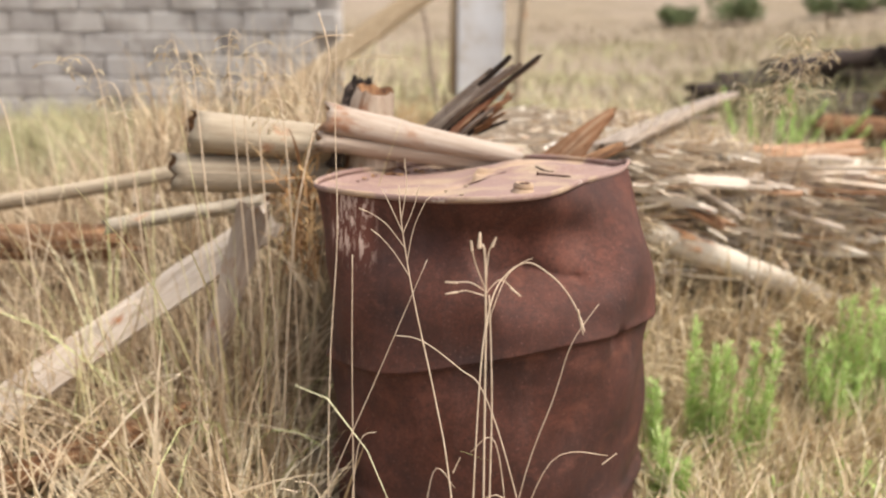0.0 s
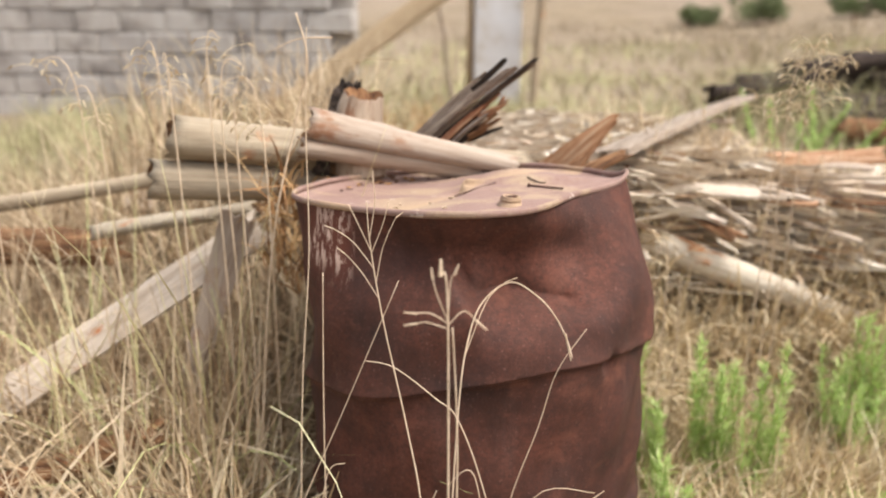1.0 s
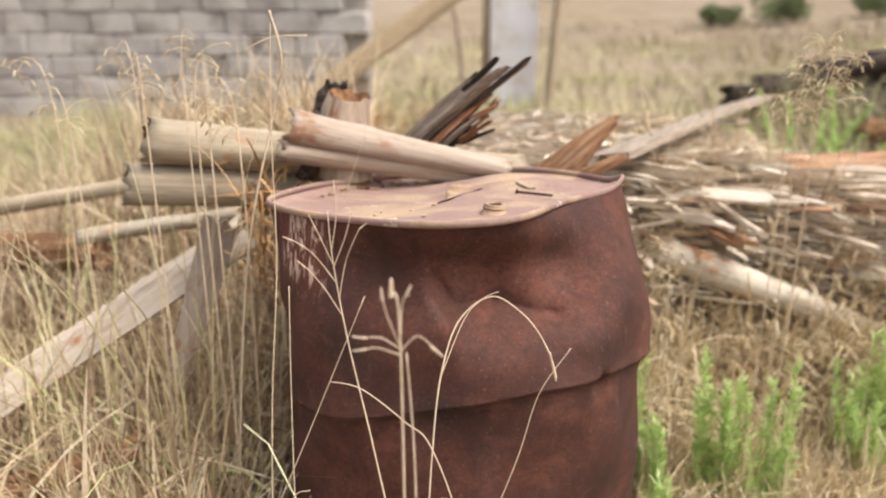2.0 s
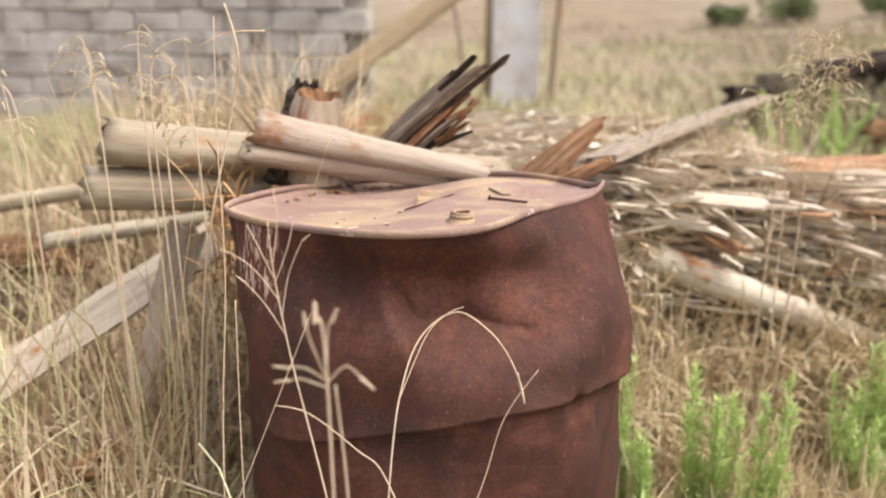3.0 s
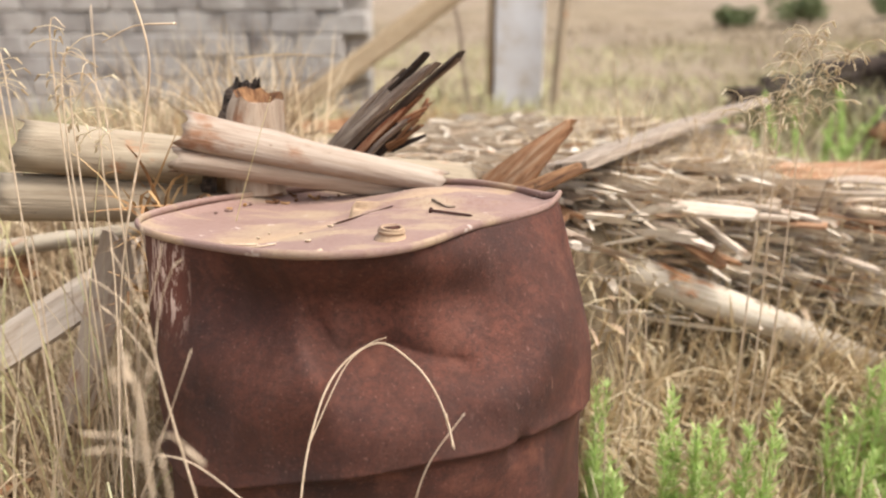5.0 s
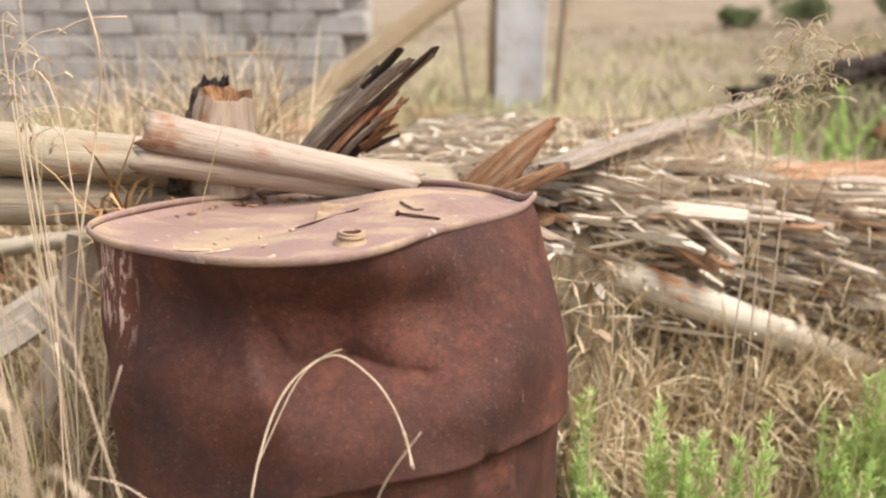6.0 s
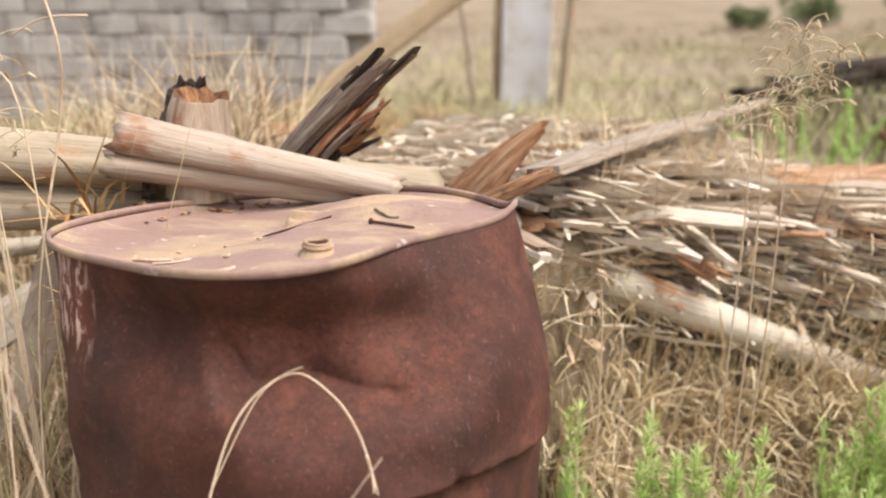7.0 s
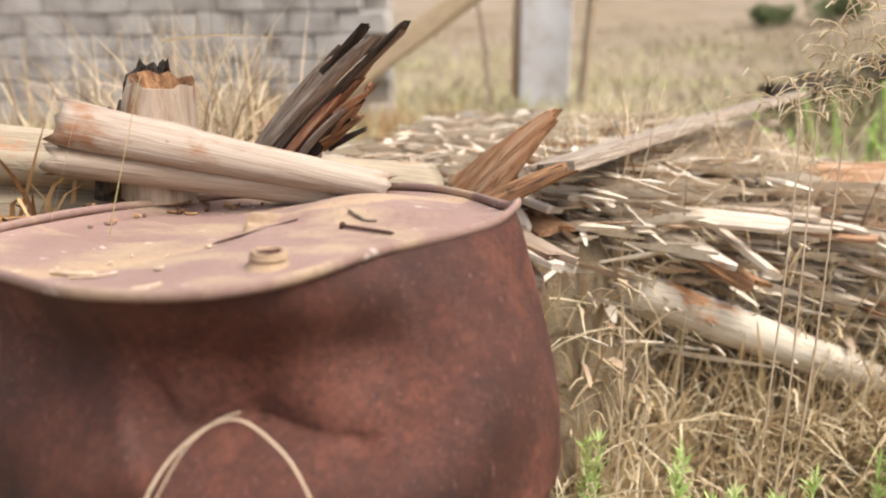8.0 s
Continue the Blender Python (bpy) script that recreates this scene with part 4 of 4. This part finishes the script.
stalk_thing("dry stalk with an open branched seed head", [
    (((0.03, -0.42, 0.0), (-0.015, -0.42, 0.451), (-0.038, -0.42, 0.60), (-0.071, -0.42, 0.765), (-0.087, -0.42, 0.871), (-0.091, -0.42, 0.93)), 0.003, 0.001),
    (((-0.08, -0.42, 0.82), (-0.07, -0.42, 0.87), (-0.052, -0.42, 0.911)), 0.0013, 0.0008),
    (((-0.083, -0.42, 0.84), (-0.11, -0.42, 0.875), (-0.137, -0.42, 0.893)), 0.0013, 0.0008),
    (((-0.078, -0.42, 0.80), (-0.10, -0.42, 0.835), (-0.122, -0.42, 0.86)), 0.0013, 0.0008),
    (((-0.086, -0.42, 0.86), (-0.07, -0.42, 0.90), (-0.062, -0.42, 0.93)), 0.0013, 0.0008),
    (((-0.087, -0.42, 0.865), (-0.105, -0.42, 0.905), (-0.115, -0.42, 0.925)), 0.0013, 0.0008),
    (((-0.088, -0.42, 0.88), (-0.08, -0.42, 0.93), (-0.082, -0.42, 0.96)), 0.0013, 0.0008)],
    [((-0.137, -0.42, 0.892), (-1, 0, 0.4), 0.012, 0.0018), ((-0.052, -0.42, 0.91), (1, 0, 0.8), 0.012, 0.0018), ((-0.122, -0.42, 0.859), (-1, 0, 0.8), 0.012, 0.0018), ((-0.082, -0.42, 0.955), (0, 0, 1), 0.014, 0.0018)])
stalk_thing("tall straight dry stalk beside the drum", [(((-0.25, -0.27, 0.0), (-0.247, -0.27, 0.339), (-0.234, -0.27, 0.60), (-0.215, -0.27, 0.814), (-0.212, -0.27, 1.0), (-0.205, -0.27, 1.15)), 0.003, 0.001)])
stalk_thing("thin brown stalk close to the drum", [(((-0.195, -0.32, 0.0), (-0.19, -0.32, 0.342), (-0.186, -0.32, 0.60), (-0.18, -0.32, 0.80)), 0.0026, 0.0012)])
stalk_thing("dry stalk leaning across the drum", [(((-0.32, -0.4, 0.15), (-0.211, -0.4, 0.437), (-0.137, -0.4, 0.614), (-0.053, -0.4, 0.818)), 0.0022, 0.0009)])
stalk_thing("bent dry stalk before the drum", [(((0.17, -0.4, 0.1), (0.078, -0.4, 0.472), (0.032, -0.4, 0.611), (-0.002, -0.4, 0.646), (-0.06, -0.4, 0.69), (-0.102, -0.4, 0.698)), 0.0022, 0.001)])
stalk_thing("tall dry grass stalk with a bent pale leaf beside the drum", [
    (((-0.42, -0.06, 0.0), (-0.36, -0.05, 0.7), (-0.30, -0.03, 1.0), (-0.268, -0.055, 1.10), (-0.285, -0.055, 1.18)), 0.004, 0.0026),
    (((-0.335, -0.055, 1.115), (-0.284, -0.055, 1.137), (-0.223, -0.055, 1.14)), 0.0016, 0.0026)])
rnd = random.Random(5)
for k in range(10):
    x, y = rnd.uniform(-0.2, 0.22), rnd.uniform(-0.46, -0.36)
    top, lean = rnd.uniform(0.36, 0.52), rnd.uniform(-0.09, 0.09)
    stalk_thing("short dry stalk at the foot of the drum", [(((x, y, 0.0), (x + lean * 0.3, y, top * 0.6), (x + lean, y, top), (x + lean * 2.1, y, top * rnd.uniform(0.9, 1.08))), 0.0022, 0.001)],
                [((x + lean * 2.0, y, top), (lean * 9, 0, rnd.uniform(-0.6, 0.8)), 0.03, 0.0024)] if k % 3 == 0 else ())


def panicle(foot, top, nod, seed, label, branches=16):
    """A grass with a loose nodding head of fine branches."""
    rng = random.Random(seed)
    foot, top = Vector(foot), Vector(top)
    ob = holder("grass_stalk", foot, label, "grass stalk", "tall seeding grasses")
    end = top + Vector(nod)
    main = [Vector(), (top - foot) * 0.5 + Vector((0.01, 0, 0)), top - foot, end - foot]
    v, f = tube(main, 0.0021, 0.0009)
    raw("stem", v, f, STALK, ob)
    twigs = []
    for k in range(branches):
        s = rng.uniform(0.0, 1.0)
        b = (top - foot).lerp(end - foot, s) - Vector((0, 0, 0.10 * (1 - s) * rng.random()))
        d = Vector((rng.uniform(-1, 1), rng.uniform(-0.6, 0.6), rng.uniform(-0.2, 1.0))) * rng.uniform(0.02, 0.05)
        tip = b + d + Vector((d.x * 0.4, 0, -0.008))
        twigs.append(tube((b, b + d * 0.6, tip), 0.0009, 0.0006, 4, 3))
        twigs.append(seed_head(tip, (d.x, d.y, -0.03), 0.013, 0.0028))
    v, f = joined(twigs)
    tagged(raw("seed_head", v, f, LITSTRAW, ob), kind="stuff")


panicle((0.70, 0.40, 0.02), (0.70, 0.39, 1.04), (0.04, 0, 0.10), 1, "tall yellow-green grass with a nodding seed head", 60)
panicle((0.72, 0.42, 0.02), (0.745, 0.40, 1.05), (0.06, 0, 0.06), 2, "tall yellow-green grass with a nodding seed head", 45)
panicle((0.66, 0.38, 0.02), (0.67, 0.37, 0.98), (-0.05, 0, 0.05), 3, "tall yellow-green grass with a nodding seed head", 18)
for k, (x, y, h) in enumerate(((0.43, 0.27, 0.70), (0.47, 0.30, 0.62), (0.40, 0.22, 0.45))):
    panicle((x, y, 0.0), (x + 0.01, y, h), (-0.02 if k else -0.03, 0, -0.03), 10 + k, "thin dry grass stem beside the drum", 3)
for k, (x, y, h) in enumerate(((-0.46, 0.02, 1.05), (-0.50, 0.06, 1.1), (-0.42, -0.02, 1.0), (-0.55, 0.0, 1.06), (-0.62, 0.1, 1.08), (-0.7, 0.0, 1.0), (-0.38, 0.0, 1.02), (-0.8, 0.1, 1.05), (-0.95, 0.0, 1.0))):
    panicle((x, y, 0.0), (x, y, h), (0.05 - 0.02 * k, 0, 0.04), 30 + k, "tall dry grass with an open seed head", 9)


# ---- grass ----
def scatter(n, x0, x1, y0, y1, seed, keep=None, clumped=0.5):
    rng = np.random.default_rng(seed)
    x, y = rng.uniform(x0, x1, n), rng.uniform(y0, y1, n)
    clump = rng.uniform(0, 1, n) < clumped
    cx, cy = rng.uniform(x0, x1, 60), rng.uniform(y0, y1, 60)
    pick = rng.integers(0, 60, n)
    x = np.where(clump, cx[pick] + rng.normal(0, 0.05 * (x1 - x0), n) * 0.5, x)
    y = np.where(clump, cy[pick] + rng.normal(0, 0.05 * (y1 - y0), n) * 0.5, y)
    ok = np.hypot(x - 0.02, y) > 0.345
    if keep is not None:
        ok &= keep(x, y)
    x, y = x[ok], y[ok]
    return np.stack([x, y, height(x, y)], 1)


def low(x, y):
    return height(x, y) < 0.3


def grass(name, label, roots, tall, wide, lean, droop, seed, material=STRAW, **more):
    v, f = blades(roots, tall, wide, lean, droop, seed, **more)
    return tagged(raw(name, v, f, material), label, "grass", kind="stuff")


def beside(x, y):
    """Keeps the hollow close to the drum bare."""
    bare = (y < -0.1) & (x < -0.58) & (np.sin(x * 17) * np.cos(y * 19) > -0.25)
    return ((x < -0.41) | (y < -0.3) | (y > 0.5)) & ~bare


grass("dry_grass", "dense tangled dry straw grass", scatter(1500, -1.9, -0.3, -0.5, 1.1, 1, beside), 0.42, 0.008, 0.8, 1.6, 11, segs=6)
grass("dry_grass", "bent and broken dry straw", scatter(2200, -1.9, -0.3, -0.5, 0.6, 22, beside, 0.3), 0.34, 0.009, 1.0, 1.1, 22)
lodged = scatter(3000, -1.8, -0.3, -0.4, 0.5, 28, beside, 0.4)
lodged[:, 2] += np.random.default_rng(29).uniform(0.02, 0.36, len(lodged)) * ease(-0.9, -0.2, lodged[:, 1])
grass("dry_grass", "lodged dry straw lying across standing grass", lodged, 0.27, 0.0068, 1.25, 0.25, 29)
grass("dry_grass", "long arching dry straw", scatter(600, -1.8, -0.3, -0.4, 0.4, 26, beside), 0.6, 0.0068, 0.5, 2.0, 26, segs=7)
grass("dry_grass", "tall pale dry grass standing over logs", scatter(800, -1.9, -0.4, 0.05, 0.6, 2, lambda x, y: beside(x, y) & low(x, y)), 0.8, 0.0052, 0.5, 1.4, 12, segs=7)
grass("dry_grass", "sparse tall dry grass", scatter(200, -1.7, -0.4, -0.5, 0.1, 23, beside), 0.6, 0.0055, 0.35, 1.0, 23)
grass("yellow_grass", "yellow-green grass tuft leaning over logs", scatter(110, -1.0, -0.42, -0.1, 0.08, 27, beside), 0.98, 0.004, 0.22, 1.2, 27, YELLOWGRASS, segs=7)
grass("dry_grass", "flattened dry straw on the ground", scatter(10000, 0.34, 2.0, -0.3, 0.75, 3, low), 0.30, 0.008, 0.9, 1.2, 13, LITSTRAW)
grass("dry_grass", "thin dry grass among weeds", scatter(2200, 0.36, 2.2, -0.3, 0.7, 4, low), 0.36, 0.005, 0.3, 1.2, 14)
grass("yellow_grass", "yellow-green grass among weeds", scatter(2000, 0.36, 1.6, -0.2, 0.6, 5, low), 0.26, 0.006, 0.35, 1.0, 15, YELLOWGRASS)
grass("dry_grass", "dry straw strewn over scrap wood", scatter(6000, 0.3, 2.4, 0.7, 2.3, 6, clumped=0.1), 0.22, 0.005, 1.2, 0.7, 16, LITSTRAW)
grass("dry_grass", "dry grass at the foot of the drum", scatter(1500, -0.35, 0.4, -0.7, -0.32, 7), 0.3, 0.003, 0.35, 1.0, 17)
grass("dry_grass", "dry grass behind the heap", scatter(7000, -5, 5, 2.6, 7.5, 8), 0.42, 0.011, 0.35, 0.9, 18, PASTURE)
grass("yellow_grass", "yellow-green grass behind the heap", scatter(13000, -5, 6, 2.6, 9, 9), 0.44, 0.012, 0.35, 0.9, 19, GREENPASTURE)
grass("dry_grass", "dry pasture grass far behind", scatter(9000, -16, 22, 8, 32, 10), 0.35, 0.035, 0.5, 0.9, 20, PASTURE)
grass("yellow_grass", "patches of greenish pasture grass far behind", scatter(7000, -8, 16, 8, 24, 24), 0.35, 0.03, 0.5, 0.9, 24, GREENPASTURE)
grass("dry_grass", "dry straw hanging down the front of the heap", scatter(8000, 0.36, 1.9, 0.28, 0.8, 25, low, 0.15), 0.26, 0.008, 0.9, 1.2, 25, LITSTRAW)
grass("dry_grass", "dry grass left of the heap", scatter(4000, -3.5, -1.0, 0.8, 3.0, 21, low), 0.45, 0.006, 0.4, 1.0, 21)

grass("dry_grass", "tall pale dry grass behind the logs", scatter(1700, -2.2, -0.45, 0.5, 1.4, 50), 0.46, 0.0055, 0.4, 1.3, 51, segs=6)
grass("dry_grass", "broad pale straws bent across the tangle", scatter(320, -1.5, -0.36, -0.45, 0.1, 52, beside, 0.2), 0.55, 0.010, 0.7, 2.2, 53, segs=8)
foot = scatter(1100, -0.75, -0.28, -0.42, -0.1, 54, clumped=0.2)
grass("dry_grass", "short tangled straw round the foot of the drum", foot, 0.44, 0.0065, 0.6, 1.6, 55, LITSTRAW, segs=5)
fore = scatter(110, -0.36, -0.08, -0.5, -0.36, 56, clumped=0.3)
grass("dry_grass", "loose straws standing against the drum", fore, 0.42, 0.005, 0.45, 1.2, 57, LITSTRAW, segs=6)
fibre_rng = np.random.default_rng(31)
fibre_roots = np.stack([fibre_rng.uniform(-0.43, -0.345, 110), fibre_rng.uniform(0.08, 0.18, 110), fibre_rng.uniform(0.62, 0.86, 110)], 1)
grass("bark_fibres", "orange-brown bark fibres hanging below a log", fibre_roots, 0.15, 0.006, 0.8, 2.4, 32, FIBRE)
skirt = scatter(5200, 0.3, 1.9, 0.3, 0.95, 36, lambda x, y: (height(x, y) > 0.15) & (height(x, y) < 0.66), 0.1)
grass("straw_thatch", "dry straw hanging over the edge of the heap", skirt, 0.17, 0.007, 0.9, 1.4, 37, LITSTRAW, heading=-1.4)
over = scatter(900, 0.45, 2.1, 0.4, 1.1, 38, clumped=0.2)
grass("dry_grass", "long golden straws leaning over scrap wood", over, 0.36, 0.0055, 0.7, 0.9, 39, segs=5)
tufts = np.concatenate([scatter(160, cx - 0.25, cx + 0.25, cy - 0.2, cy + 0.2, 40 + k, clumped=0.0) for k, (cx, cy) in enumerate(((-1.15, 5.2), (-2.9, 5.0), (-2.3, 5.6), (-0.75, 5.8), (-1.6, 6.0)))])
grass("brown_grass", "brown dead grass tufts before the ruined wall", tufts, 0.6, 0.012, 0.25, 0.8, 46, FIBRE)
thatch = scatter(6500, 0.38, 1.7, 0.2, 0.75, 33, low, 0.15)
thatch[:, 2] += np.random.default_rng(34).uniform(0, 0.1, len(thatch))
grass("straw_thatch", "golden straw thatch sliding off the heap", thatch, 0.2, 0.009, 0.9, 1.0, 35, LITSTRAW, heading=-1.2)

# ---- blocks of the ruined wall, last ----
block_meshes = []
rnd = random.Random(9)
for k in range(5):
    bm = bmesh.new()
    bmesh.ops.create_cube(bm, size=1, matrix=Matrix.Diagonal((0.597, 0.3, 0.263, 1)))
    for v in bm.verts:
        v.co += Vector((rnd.uniform(-0.012, 0.012), rnd.uniform(-0.015, 0.015), rnd.uniform(-0.01, 0.01)))
    bmesh.ops.bevel(bm, geom=bm.edges, offset=0.02, segments=1, affect="EDGES")
    me = bpy.data.meshes.new("block")
    bm.to_mesh(me)
    bm.free()
    me.materials.append(BLOCK)
    block_meshes.append(me)
for row in range(10):
    for col in range(13):
        x = -3.9 + 0.61 * col + (0.3 if row % 2 else 0)
        if x > 4.0:
            continue
        b = new("block", rnd.choice(block_meshes))
        b.parent = wall
        b.location = (x, rnd.uniform(-0.02, 0.02), 0.13 + 0.272 * row)
